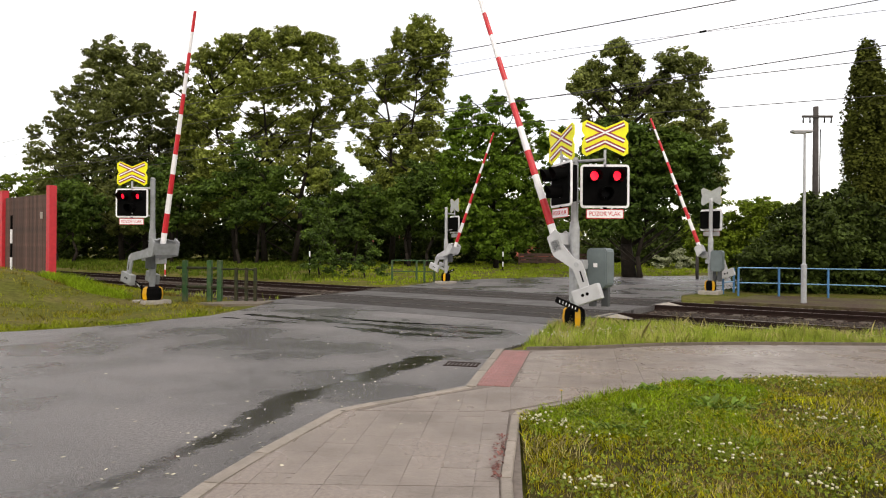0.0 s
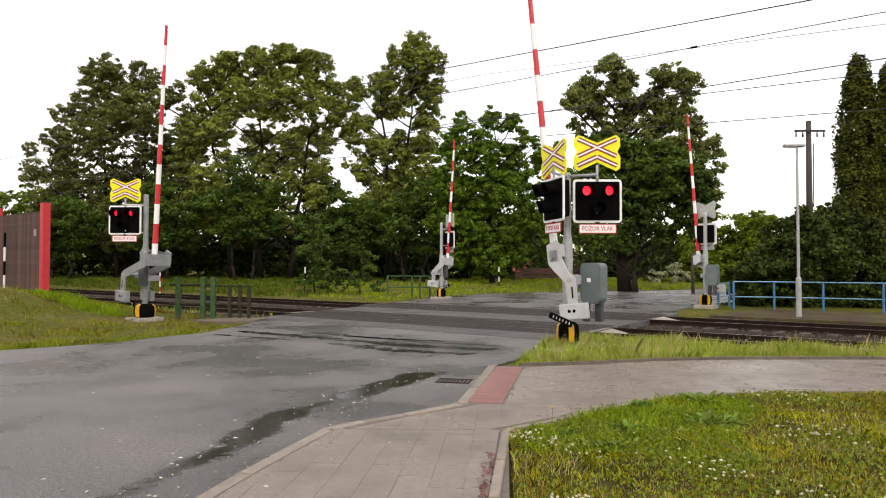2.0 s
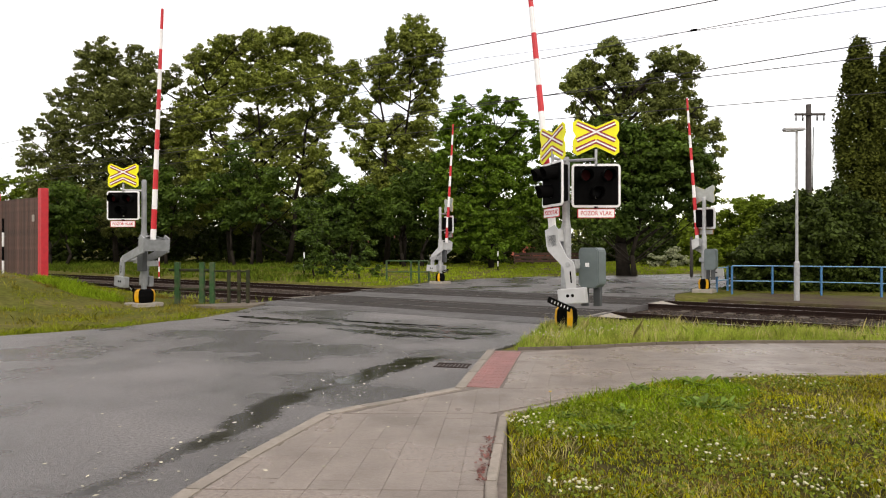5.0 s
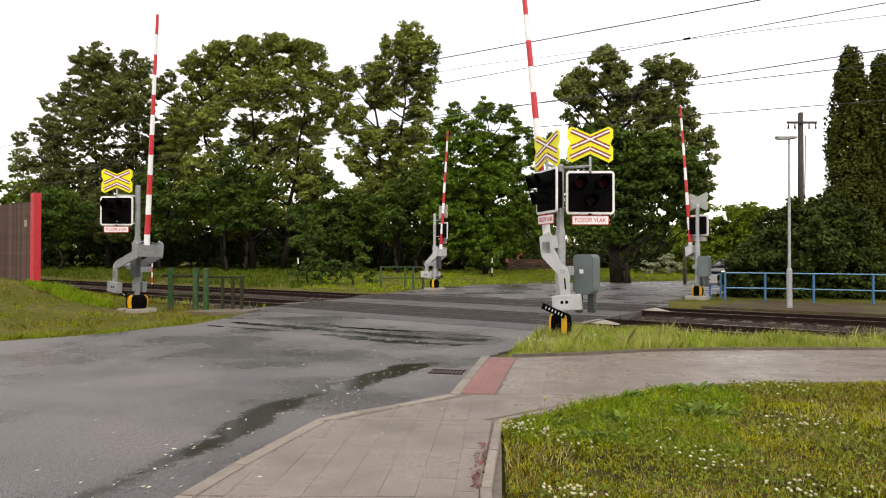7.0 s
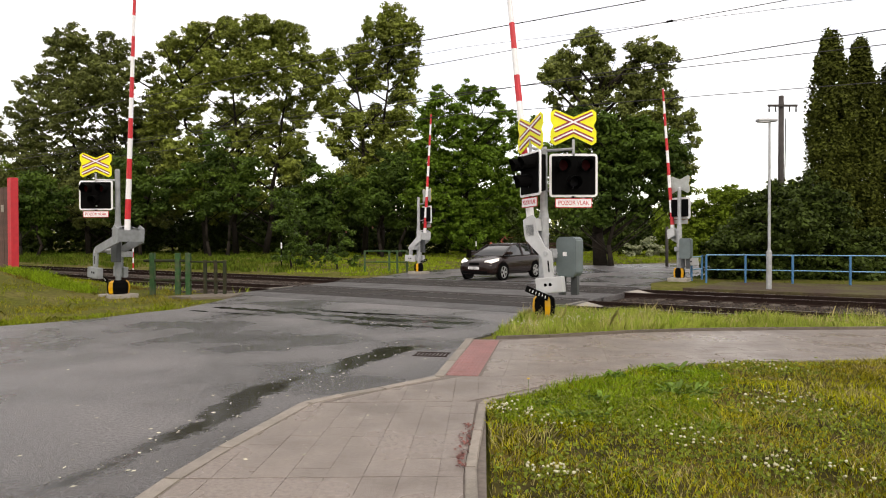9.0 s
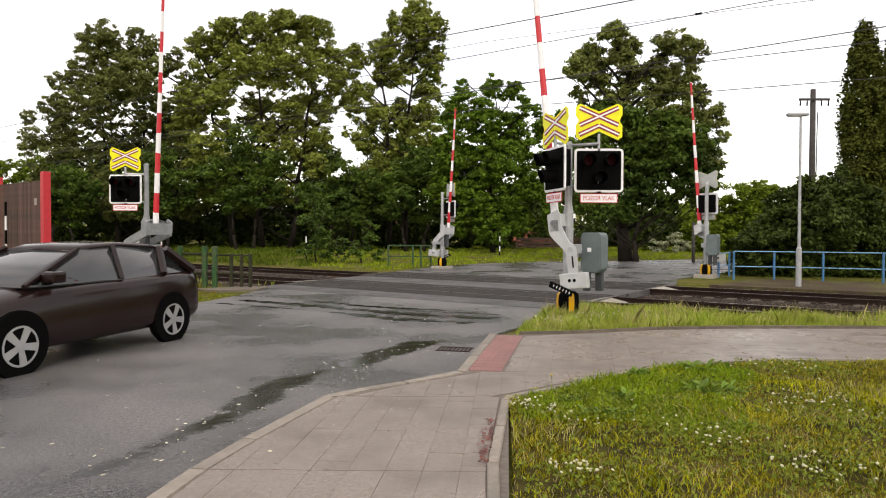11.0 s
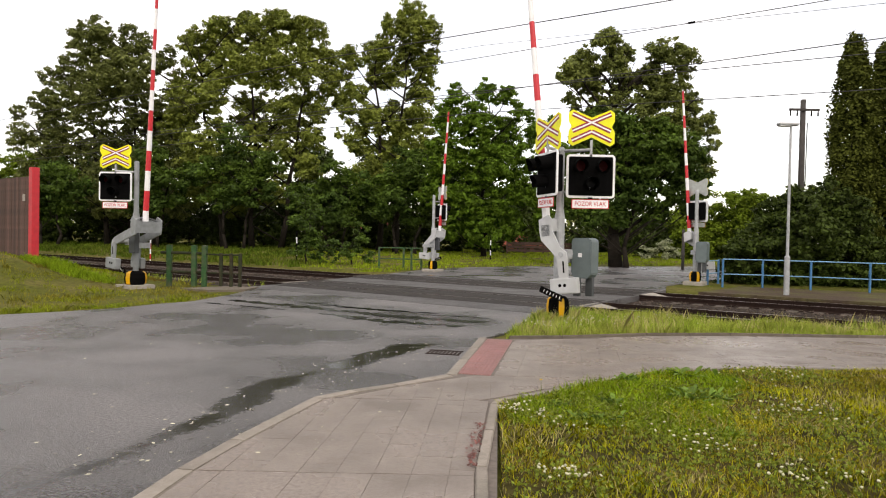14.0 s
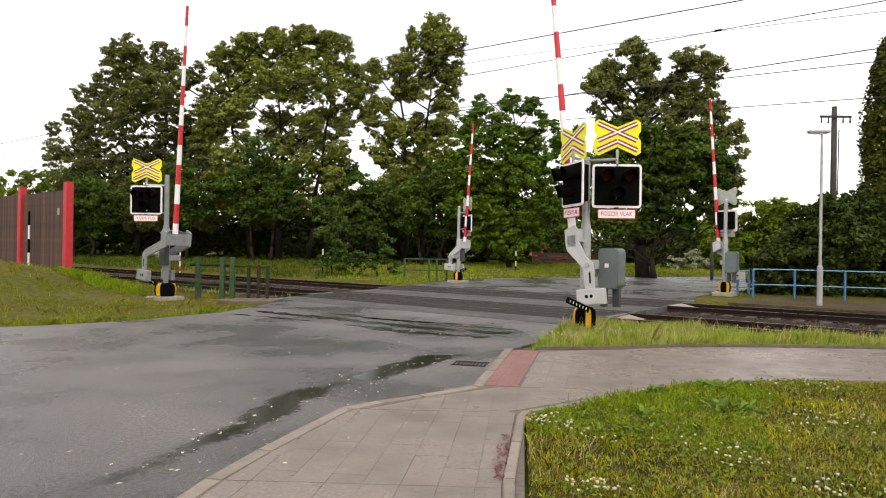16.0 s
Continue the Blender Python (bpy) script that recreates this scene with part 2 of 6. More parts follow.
# about half as bright as the arm paint; near left barrier and boom sockets
M_ARM_DARK = mat("darker_grey_paint", (0.25, 0.265, 0.275), 0.5, 0.1, vary=0.1, scale=9,
                 stain=(0.16, 0.17, 0.17), stain_scale=4, stain_amount=0.6)
M_MOTOR = mat("dark_grey_housing", (0.05, 0.055, 0.06), 0.5, vary=0.15, scale=8)
M_CABINET = mat("grey_green_cabinet", (0.125, 0.158, 0.162), 0.5, vary=0.08, scale=8,
                stain=(0.095, 0.12, 0.12), stain_scale=3, stain_amount=0.5)
M_BLACK = mat("black_paint", (0.004, 0.004, 0.004), 0.8, spec=0.02, vary=0.15, scale=10)
M_WHITE = mat("white_reflective", (0.82, 0.82, 0.83), 0.4, vary=0.05, scale=12)
M_RED = mat("red_reflective", (0.56, 0.018, 0.028), 0.4, vary=0.1, scale=12)
M_YELLOW = mat("yellow_reflective", (0.80, 0.78, 0.0), 0.4, vary=0.05, scale=8)
M_AMBER = mat("amber_stripe", (0.70, 0.36, 0.0), 0.45, vary=0.1, scale=10)
M_DKRED = mat("dark_red_border", (0.27, 0.016, 0.024), 0.4, vary=0.05)
M_SIGN_BACK = mat("sign_back", (0.42, 0.44, 0.42), 0.45, 0.3, vary=0.12, scale=9)
M_GREEN = mat("green_rail_paint", (0.025, 0.08, 0.025), 0.5, spec=0.25, vary=0.25, scale=8,
              stain=(0.09, 0.075, 0.05), stain_scale=4, stain_amount=0.6)
M_BLUE = mat("blue_rail_paint", (0.04, 0.15, 0.30), 0.45, vary=0.15, scale=8)
# paler blue than the posts, on all bars
M_BLUE_PALE = mat("pale_blue_bar", (0.16, 0.33, 0.50), 0.4, vary=0.12, scale=8)
M_WOOD = mat("weathered_boards", (0.085, 0.044, 0.032), 0.8, vary=0.3, scale=5, bump=0.4, bscale=20, obj=0.4,
             stain=(0.055, 0.032, 0.025), stain_scale=1.5, stain_amount=0.7)
M_POST = mat("red_steel_post", (0.50, 0.02, 0.03), 0.5, vary=0.12, scale=6)
M_POLE = mat("dark_wood_pole", (0.055, 0.048, 0.045), 0.9, vary=0.25, scale=5)
M_WIRE = mat("overhead_wire", (0.03, 0.03, 0.032), 0.6, vary=0.1)
M_LENS_ON = mat("lit_red_lens", (1.0, 0.012, 0.04), 0.3, vary=0.02, emit=1.8)
# look of an unlit lens, worn by the added flap
M_UNLIT_FLAP = mat("unlit_lens_flap", (0.05, 0.002, 0.003), 0.5, vary=0.05, spec=0.1)
M_LENS_CLEAR = mat("clear_lens", (0.008, 0.008, 0.010), 0.3, vary=0.05, spec=0.05)


# ---- building helpers ----
def mesh_of(bm, name, smooth=False):
    me = bpy.data.meshes.new(name)
    bm.normal_update()
    bm.to_mesh(me)
    bm.free()
    if smooth:
        for p in me.polygons:
            p.use_smooth = True
    return me


def part(name, bm, material, parent=None, label="", smooth=False, at=None):
    """Links a bmesh (or a finished mesh) as one mesh object under a thing or a part."""
    me = bm if isinstance(bm, bpy.types.Mesh) else mesh_of(bm, name, smooth)
    if not me.materials:
        for m in (material if isinstance(material, (list, tuple)) else (material,)):
            me.materials.append(m)
    ob = new(name, me)
    if parent is not None:
        ob.parent = parent
    if at is not None:
        ob.matrix_basis = at
    if label:
        ob["label"] = label
    return ob


def thing(name, label, category, at, group="", kind=""):
    ob = new(name)
    ob.empty_display_size = 0.2
    ob.matrix_basis = at
    return tagged(ob, label, category, group, kind)


def box(bm, lo, hi, bevel=0.0, turn=None, mi=0):
    c = [(a + b) / 2 for a, b in zip(lo, hi)]
    s = [abs(b - a) for a, b in zip(lo, hi)]
    m = Matrix.Translation(c) @ Matrix.Diagonal((*s, 1))
    if turn is not None:
        m = turn @ m
    r = bmesh.ops.create_cube(bm, size=1.0, matrix=m)
    faces = {f for v in r["verts"] for f in v.link_faces}
    for f in faces:
        f.material_index = mi
    if bevel:
        edges = {e for v in r["verts"] for e in v.link_edges}
        bmesh.ops.bevel(bm, geom=list(edges), offset=bevel, segments=2, affect="EDGES", profile=0.6)
    return bm


def tube(bm, p0, p1, r0, r1=None, seg=10, mi=0):
    p0, p1 = Vector(p0), Vector(p1)
    r1 = r0 if r1 is None else r1
    axis = p1 - p0
    q = Vector((0, 0, 1)).rotation_difference(axis.normalized()).to_matrix()
    rings = []
    for p, r in ((p0, r0), (p1, r1)):
        rings.append([bm.verts.new(p + q @ Vector((r * math.cos(2 * math.pi * i / seg), r * math.sin(2 * math.pi * i / seg), 0)))
                      for i in range(seg)])
    for i in range(seg):
        j = (i + 1) % seg
        bm.faces.new((rings[0][i], rings[0][j], rings[1][j], rings[1][i])).material_index = mi
    bm.faces.new(rings[0][::-1]).material_index = mi
    bm.faces.new(rings[1]).material_index = mi
    return bm


def slab(bm, pts, z0, z1, mi=0):
    """A flat prism over a plan outline (counter-clockwise)."""
    lo = [bm.verts.new((x, y, z0)) for x, y in pts]
    hi = [bm.verts.new((x, y, z1)) for x, y in pts]
    bm.faces.new(hi).material_index = mi
    bm.faces.new(lo[::-1]).material_index = mi
    n = len(pts)
    for i in range(n):
        j = (i + 1) % n
        bm.faces.new((lo[i], lo[j], hi[j], hi[i])).material_index = mi
    return bm


def plate(bm, pts, y0, y1, mi=0):
    """A prism over an outline in the xz plane, from y0 to y1."""
    a = [bm.verts.new((x, y0, z)) for x, z in pts]
    b = [bm.verts.new((x, y1, z)) for x, z in pts]
    f = [bm.faces.new(a), bm.faces.new(b[::-1])]
    n = len(pts)
    for i in range(n):
        j = (i + 1) % n
        f.append(bm.faces.new((a[j], a[i], b[i], b[j])))
    for k in f:
        k.material_index = mi
    bmesh.ops.recalc_face_normals(bm, faces=f)
    return bm


def sweep(bm, pts, radii, seg=6, mats=None):
    """One continuous tube through the points; mats: a material index per stretch."""
    rings = []
    for i, p in enumerate(pts):
        a, b = Vector(pts[max(i - 1, 0)]), Vector(pts[min(i + 1, len(pts) - 1)])
        q = Vector((0, 0, 1)).rotation_difference((b - a).normalized()).to_matrix()
        rings.append([bm.verts.new(Vector(p) + q @ Vector((radii[i] * math.cos(2 * math.pi * k / seg), radii[i] * math.sin(2 * math.pi * k / seg), 0))) for k in range(seg)])
    for i, (r0, r1) in enumerate(zip(rings, rings[1:])):
        for k in range(seg):
            j = (k + 1) % seg
            bm.faces.new((r0[k], r0[j], r1[j], r1[k])).material_index = mats[i] if mats else 0
    bm.faces.new(rings[0][::-1]).material_index = mats[0] if mats else 0
    bm.faces.new(rings[-1]).material_index = mats[-1] if mats else 0
    return bm


def raw_mesh(name, verts, faces, material):
    """A mesh from numpy arrays: verts (n, 3), faces (m, k)."""
    me = bpy.data.meshes.new(name)
    n, (m, k) = len(verts), faces.shape
    me.vertices.add(n)
    me.vertices.foreach_set("co", np.asarray(verts, np.float32).ravel())
    me.loops.add(m * k)
    me.loops.foreach_set("vertex_index", faces.astype(np.int32).ravel())
    me.polygons.add(m)
    me.polygons.foreach_set("loop_start", np.arange(0, m * k, k, dtype=np.int32))
    me.update(calc_edges=True)
    me.materials.append(material)
    return me


# ---- plan: the tracks run along U, the road along N ----
U, N = Vector((-0.822, 0.569)), Vector((0.569, 0.822))


def sn(s, n):
    p = s * U + n * N
    return (p.x, p.y)


TRACK_TURN = math.degrees(math.atan2(U.y, U.x))
RAILS = (15.12, 16.56, 19.72, 21.16)

KERB_LEFT = [(-3.2, -9.0), (-2.35, 0.0), (-2.0, 2.6), (-1.78, 4.37), (-1.64, 5.03), (-1.27, 6.42), (-0.95, 6.76),
             (-0.57, 7.06), (0.02, 7.62), (0.55, 10.56), (1.02, 11.3)]
ROAD = KERB_LEFT + [(1.5, 12.6), sn(6.4, 13.0), sn(6.6, 22.6), (8.3, 24.9), (13.4, 31.0), (15.5, 33.8), (24, 40), (46, 55),
                    (40, 64), (22, 50), (16, 45), (9.8, 42), (5, 40.5), (1.5, 37.4), (-1.0, 33.6),
                    sn(18.6, 22.6), sn(17.4, 17.5), sn(16.4, 14.0), (-5.7, 17.4), (-5.95, 15.6), (-6.5, 14.8), (-6.9, 13.9),
                    (-7.6, 13.1), (-8.4, 12.4), (-14, 9.6), (-26, 4.5), (-40, -9.0)]


def hump(x, y):
    """Height of the natural ground: flat by the road, a grass bank on the near left side, a shallow bed under the tracks."""
    f = max(0.0, 1 - math.hypot(x + 16.0, (y - 19.3) * 0.9) / 7.6)
    h = 1.15 * f * f * (3 - 2 * f)
    n = x * N.x + y * N.y
    bed = min(max((n - 13.2) / 0.6, 0.0), max((23.4 - n) / 0.6, 0.0), 1.0)
    far = max(0.0, math.hypot(x, y) - 40)
    return h - 0.32 * bed + min(far * 0.004, 1.5) - 0.035


bm = bmesh.new()
xs = [-3000, -900, -300, -120] + [i * 0.6 for i in range(-100, 101)] + [120, 300, 900, 3000]
ys = [-3000, -900, -300, -100] + [i * 0.6 for i in range(-50, 151)] + [140, 300, 900, 3000]
grid = [[bm.verts.new((x, y, hump(x, y))) for y in ys] for x in xs]
for i in range(len(xs) - 1):
    for j in range(len(ys) - 1):
        bm.faces.new((grid[i][j], grid[i + 1][j], grid[i + 1][j + 1], grid[i][j + 1]))
tagged(part("ground", bm, M_SOIL, smooth=True), "grassy ground with worn brownish soil patches", "ground", kind="structure")

bm = bmesh.new()
slab(bm, ROAD, -0.3, 0.0)
road = tagged(part("road", bm, M_ASPHALT), "wet grey asphalt road leading over the level crossing", "road", kind="structure")

bm = bmesh.new()
slab(bm, [sn(5.6, 22.8), sn(5.2, 25.6), (11.2, 25.3), (15.2, 23.4), (24, 18.5), sn(-22, 22.8)], -0.3, -0.01)
tagged(part("cinder_path", bm, M_CINDER), "trodden brown cinder path along the tracks", "path", kind="structure")

# dark rubber crossing panels and the worn asphalt strip between the tracks
bm = bmesh.new()
slab(bm, [sn(16.4, 13.0), sn(6.3, 13.0), sn(6.7, 22.4), sn(18.4, 22.4)][::-1], -0.1, 0.006)
tagged(part("crossing_strip", bm, M_OLD_ASPHALT), "patched asphalt between the crossing rails", "road", kind="structure")


# ---- tracks ----
def rail_profile():
    return [(-0.07, 0.0), (0.07, 0.0), (0.07, 0.02), (0.012, 0.04), (0.012, 0.115), (0.036, 0.125), (0.036, 0.158), (0.028, 0.166),
            (-0.028, 0.166), (-0.036, 0.158), (-0.036, 0.125), (-0.012, 0.115), (-0.012, 0.04), (-0.07, 0.02)]


def rail(n):
    prof = rail_profile()
    bm = bmesh.new()
    ends = []
    for s in (-70.0, 130.0):
        ends.append([bm.verts.new((*sn(s, n + a), b - 0.15)) for a, b in prof])
    k = len(prof)
    for i in range(k):
        j = (i + 1) % k
        f = bm.faces.new((ends[0][i], ends[0][j], ends[1][j], ends[1][i]))
        f.material_index = 1 if i == 7 else 0
    bmesh.ops.recalc_face_normals(bm, faces=bm.faces[:])
    return tagged(part("rail", bm, [M_RAIL, M_RAILTOP]), "rusty steel rail with a worn bright head", "rail", "rails of the two tracks",
                  "structure")


for n in RAILS:
    rail(n)
for lo, hi in ((-70.0, 6.5), (17.6, 130.0)):
    bm = bmesh.new()
    a = 14.5 if lo < 0 else 14.0
    slab(bm, [sn(lo, a), sn(lo, 22.8), sn(hi, 22.8), sn(hi, a)], -0.4, -0.15)
    tagged(part("ballast", bm, M_BALLAST), "dark rust-stained ballast between the rails", "ballast", kind="structure")


# ---- trees ----
def leaf_cards(rng, centres, radii, counts, size, flat=0.75, up=0.45):
    """Leaf blades in clumps round the given centres, facing outwards and up."""
    c = np.repeat(centres, counts, axis=0)
    r = np.repeat(radii, counts)[:, None]
    k = len(c)
    d = rng.normal(size=(k, 3))
    d /= np.linalg.norm(d, axis=1)[:, None]
    pos = c + d * r * (rng.random((k, 1)) ** 0.45) * np.array((1, 1, flat))
    nrm = d * 0.7 + rng.normal(size=(k, 3)) * 0.45
    nrm[:, 2] += up
    a = np.cross(nrm, rng.normal(size=(k, 3)))
    a /= np.linalg.norm(a, axis=1)[:, None] + 1e-9
    b = np.cross(a, nrm)
    b /= np.linalg.norm(b, axis=1)[:, None] + 1e-9
    ln = size * (0.6 + 0.8 * rng.random((k, 1)))
    v = np.stack([pos - a * ln * 0.5, pos + b * ln * 0.3, pos + a * ln * 0.5, pos - b * ln * 0.3], axis=1).reshape(-1, 3)
    return v, np.arange(4 * k).reshape(k, 4)


def tree(name, label, x, y, lobes, leaf, trunk=0.35, size=0.24, depth=1.0, density=1.0, clump=0.55, seed=1, stems=1, category="tree", tufts=11.0, flat=0.6, spread=1.6):
    """Trunk and limbs that reach into each lobe (x, height, radius); the crown is made of tufts of leaves round twig ends."""
    rng = np.random.default_rng(seed)
    t = thing(name, label, category, pose(x, y, hump(x, y)))
    bm = bmesh.new()
    top = max(l[1] for l in lobes)
    for st in range(stems):
        ox = (st - (stems - 1) / 2) * spread
        prev, pr = Vector((ox, 0, -0.15)), trunk * 1.25
        spine = [prev]
        for i in range(1, 7):
            f = i / 6
            q = Vector((ox * (1 + f) + rng.normal() * 0.22, rng.normal() * 0.3, top * 0.86 * f))
            r = trunk * (1 - 0.85 * f)
            tube(bm, prev, q, pr, r, 8)
            prev, pr = q, r
            spine.append(q)
        for lx, lz, lr in lobes[st::stems]:
            h = min(max(lz - abs(lx - ox) * 0.8 - 0.5, 0.8), top * 0.8)
            k = min(int(h / (top * 0.86) * 6), 5)
            g = h / (top * 0.86) * 6 - k
            a = spine[k].lerp(spine[k + 1], g)
            b = Vector((lx, rng.normal() * lr * 0.5, lz))
            m = a.lerp(b, 0.5) + Vector((rng.normal() * 0.2, rng.normal() * 0.2, -0.15 * lr))
            tube(bm, a, m, trunk * 0.32, trunk * 0.2, 6)
            tube(bm, m, b, trunk * 0.2, trunk * 0.07, 6)
            for q in range(6):
                e = b + Vector(rng.normal(size=3) * lr * 0.5)
                tube(bm, m.lerp(b, 0.2 + 0.13 * q), e, trunk * 0.08, trunk * 0.025, 4)
    part("trunk", bm, M_BARK, t, smooth=True)
    cc, cr, cn = [], [], []
    for lx, lz, lr in lobes:
        k = int(max(9, tufts * lr ** 1.8))
        d = rng.normal(size=(k, 3))
        d /= np.linalg.norm(d, axis=1)[:, None]
        rad = lr * (0.3 + 0.75 * rng.random((k, 1)) ** 0.7)
        p = d * rad * np.array((1, depth, 1.0)) + np.array((lx, rng.normal() * lr * 0.6 * depth, lz))
        r = min(clump, lr * 0.5) * (0.45 + 0.8 * rng.random(k))
        cc.append(p)
        cr.append(r)
        cn.append(np.maximum(5, density * 22 * (r / size) ** 1.7).astype(int))
    v, f = leaf_cards(rng, np.concatenate(cc), np.concatenate(cr), np.concatenate(cn), size, flat)
    part("crown", raw_mesh("crown", v, f, leaf), leaf, t)
    return t


AIRY = dict(size=0.29, clump=0.55, tufts=22.0, density=1.05)
tree("ash_tree", "tall dark green ash tree with drooping windblown crown", -34.5, 72.8,
     [(-4.8, 22.0, 2.2), (-7.2, 19.2, 2.0), (-2.6, 20.1, 2.5), (0.5, 21.7, 2.0), (-10.0, 15.5, 1.7), (-6.6, 15.2, 2.6), (-2.3, 15.8, 3.0),
      (1.4, 17.7, 2.8), (-11.6, 11.5, 1.6), (-8.2, 10.9, 2.6), (-3.8, 10.9, 3.0), (0.5, 12.1, 3.0), (3.3, 20.1, 1.9), (-10.3, 7.8, 1.9),
      (-6.0, 6.5, 2.6), (-1.0, 7.1, 2.6), (-12.5, 14.3, 0.9), (-9.4, 18.3, 1.0), (3.9, 14.6, 2.4), (1.4, 14.3, 2.1), (-2.9, 22.5, 1.6), (-0.7, 20.1, 1.7),
      (-4.8, 18.0, 2.0), (-8.5, 13.3, 1.7), (-0.7, 17.7, 1.9), (1.4, 9.0, 2.4), (4.5, 9.6, 2.1), (3.3, 5.6, 2.1), (-0.1, 4.4, 1.7), (5.8, 4.4, 1.7),
      (-3.2, 4.7, 1.9), (2.7, 12.7, 1.9)], M_LEAF_COOL, 0.30, seed=11, stems=3, spread=2.6, size=0.28, clump=0.52, tufts=20.0, density=1.0)
tree("ash_tree", "broad tall ash tree, several trunks, sky showing through", -20.4, 70.0,
     [(-6.9, 21.7, 1.7), (-4.3, 22.1, 2.1), (-1.0, 22.7, 2.3), (2.3, 22.7, 2.4), (5.6, 22.4, 2.1), (-5.7, 18.6, 2.4), (-2.2, 18.6, 2.3),
      (1.4, 18.6, 2.7), (5.0, 18.9, 2.5), (7.4, 20.1, 1.7), (-6.6, 15.0, 2.4), (-0.7, 14.6, 2.5), (3.4, 14.8, 1.8), (5.9, 15.6, 1.5), (-4.8, 9.9, 2.4),
      (-0.7, 9.9, 2.4), (2.9, 10.5, 1.5), (-5.7, 6.4, 2.1), (-2.5, 5.8, 2.4), (1.7, 6.4, 2.0), (4.7, 10.5, 1.1), (7.8, 17.4, 1.3), (6.2, 8.4, 1.4),
      (3.2, 12.6, 1.5), (0.8, 12.2, 1.4), (7.1, 14.1, 1.1), (-3.4, 12.4, 1.3), (6.5, 11.4, 1.2), (9.0, 15.8, 0.9), (5.0, 12.8, 1.0), (-7.8, 12.8, 2.0),
      (-8.4, 16.8, 1.8), (-4.0, 15.6, 1.7), (-1.0, 24.0, 1.2), (2.3, 24.2, 1.2), (-3.5, 23.4, 1.1), (5.2, 23.7, 1.1), (8.0, 18.3, 1.1)], M_LEAF, 0.30, seed=12, stems=3, spread=3.0, **AIRY)
tree("poplar_tree", "tall slender poplar tree with loose ragged crown", -5.9, 67.2,
     [(2.0, 24.0, 1.6), (3.4, 22.2, 1.7), (0.4, 22.7, 1.5), (3.7, 19.3, 1.6), (1.3, 19.9, 1.8), (-1.8, 20.9, 1.5), (-3.8, 19.2, 1.4), (-1.5, 17.9, 1.4),
      (3.1, 16.5, 1.6), (-3.5, 15.6, 1.4), (0.5, 14.3, 1.3), (2.5, 13.6, 1.6), (-1.8, 13.3, 1.4), (-3.2, 10.9, 1.3), (-0.0, 10.8, 1.8), (3.1, 10.8, 1.8),
      (-1.2, 7.9, 1.8), (1.7, 7.3, 2.2), (-2.9, 7.3, 1.3), (2.0, 21.3, 1.4), (-0.6, 20.2, 1.1), (0.5, 17.7, 1.1), (-2.3, 14.2, 1.0), (1.1, 12.4, 1.1),
      (-4.6, 17.9, 0.8), (-4.3, 13.9, 1.0), (-2.9, 12.4, 0.9), (-5.1, 11.8, 0.7), (-0.3, 13.3, 0.9)], M_LEAF, 0.28, seed=13, stems=2, **AIRY)
tree("distant_tree", "pale green tree far behind the wooden fence", -52.0, 80.0,
     [(-6.0, 8.0, 3.0), (-2.5, 9.0, 3.0), (0.8, 7.6, 2.8), (4.0, 8.6, 2.6), (-4.0, 4.4, 3.0), (0.0, 4.2, 3.0), (3.6, 4.4, 2.8)], M_LEAF_LIGHT, 0.3, size=0.4, seed=17)
tree("young_tree", "bushy light green young tree by the grass", 3.4, 59.6,
     [(-2.6, 15.2, 0.6), (-2.8, 13.6, 1.0), (-0.1, 14.8, 1.0), (1.7, 14.2, 1.0), (3.0, 12.9, 0.8), (-3.6, 11.8, 1.4), (-1.1, 11.8, 1.8),
      (1.5, 11.2, 1.8), (-3.6, 8.7, 1.9), (-0.6, 8.2, 2.3), (2.2, 8.2, 1.9), (-4.5, 5.7, 1.6), (-1.6, 4.7, 2.3), (1.5, 4.7, 2.1), (3.2, 5.7, 1.1),
      (-0.1, 2.3, 1.7), (-2.6, 2.3, 1.1), (2.5, 2.7, 1.1), (4.4, 10.7, 1.2), (4.9, 8.2, 1.3), (5.1, 5.7, 1.3), (4.0, 12.5, 0.6), (5.8, 12.0, 0.7),
      (5.4, 3.4, 1.1), (6.8, 9.2, 1.0)], M_YOUNG, 0.22, size=0.29, seed=14, clump=0.52, tufts=27.0, density=1.1)
tree("lime_tree", "large airy tree with a thick trunk beside the street", 10.8, 42,
     [(-0.9, 13.9, 0.9), (-2.2, 13.3, 0.8), (0.3, 13.6, 0.9), (2.6, 13.5, 0.9), (3.9, 12.9, 0.9), (-3.4, 11.8, 0.8), (-1.7, 11.9, 1.1),
      (0.9, 11.9, 1.1), (3.2, 11.3, 1.2), (4.6, 10.6, 0.8), (-3.1, 10.4, 0.6), (5.3, 9.0, 0.8), (5.9, 7.9, 0.5), (-0.9, 9.8, 1.2), (1.6, 9.5, 1.4),
      (3.9, 9.0, 1.2), (0.5, 7.4, 1.5), (3.0, 7.0, 1.5), (5.0, 6.3, 0.9), (-2.0, 8.1, 1.1), (-0.4, 12.6, 0.8), (1.9, 12.4, 0.8), (-2.7, 12.1, 0.6),
      (2.3, 10.8, 0.9), (0.1, 10.8, 0.7), (-0.9, 14.6, 0.4), (3.5, 14.0, 0.5)], M_LEAF_MID, 0.40, size=0.21, seed=15, clump=0.40, tufts=44.0, density=1.05)
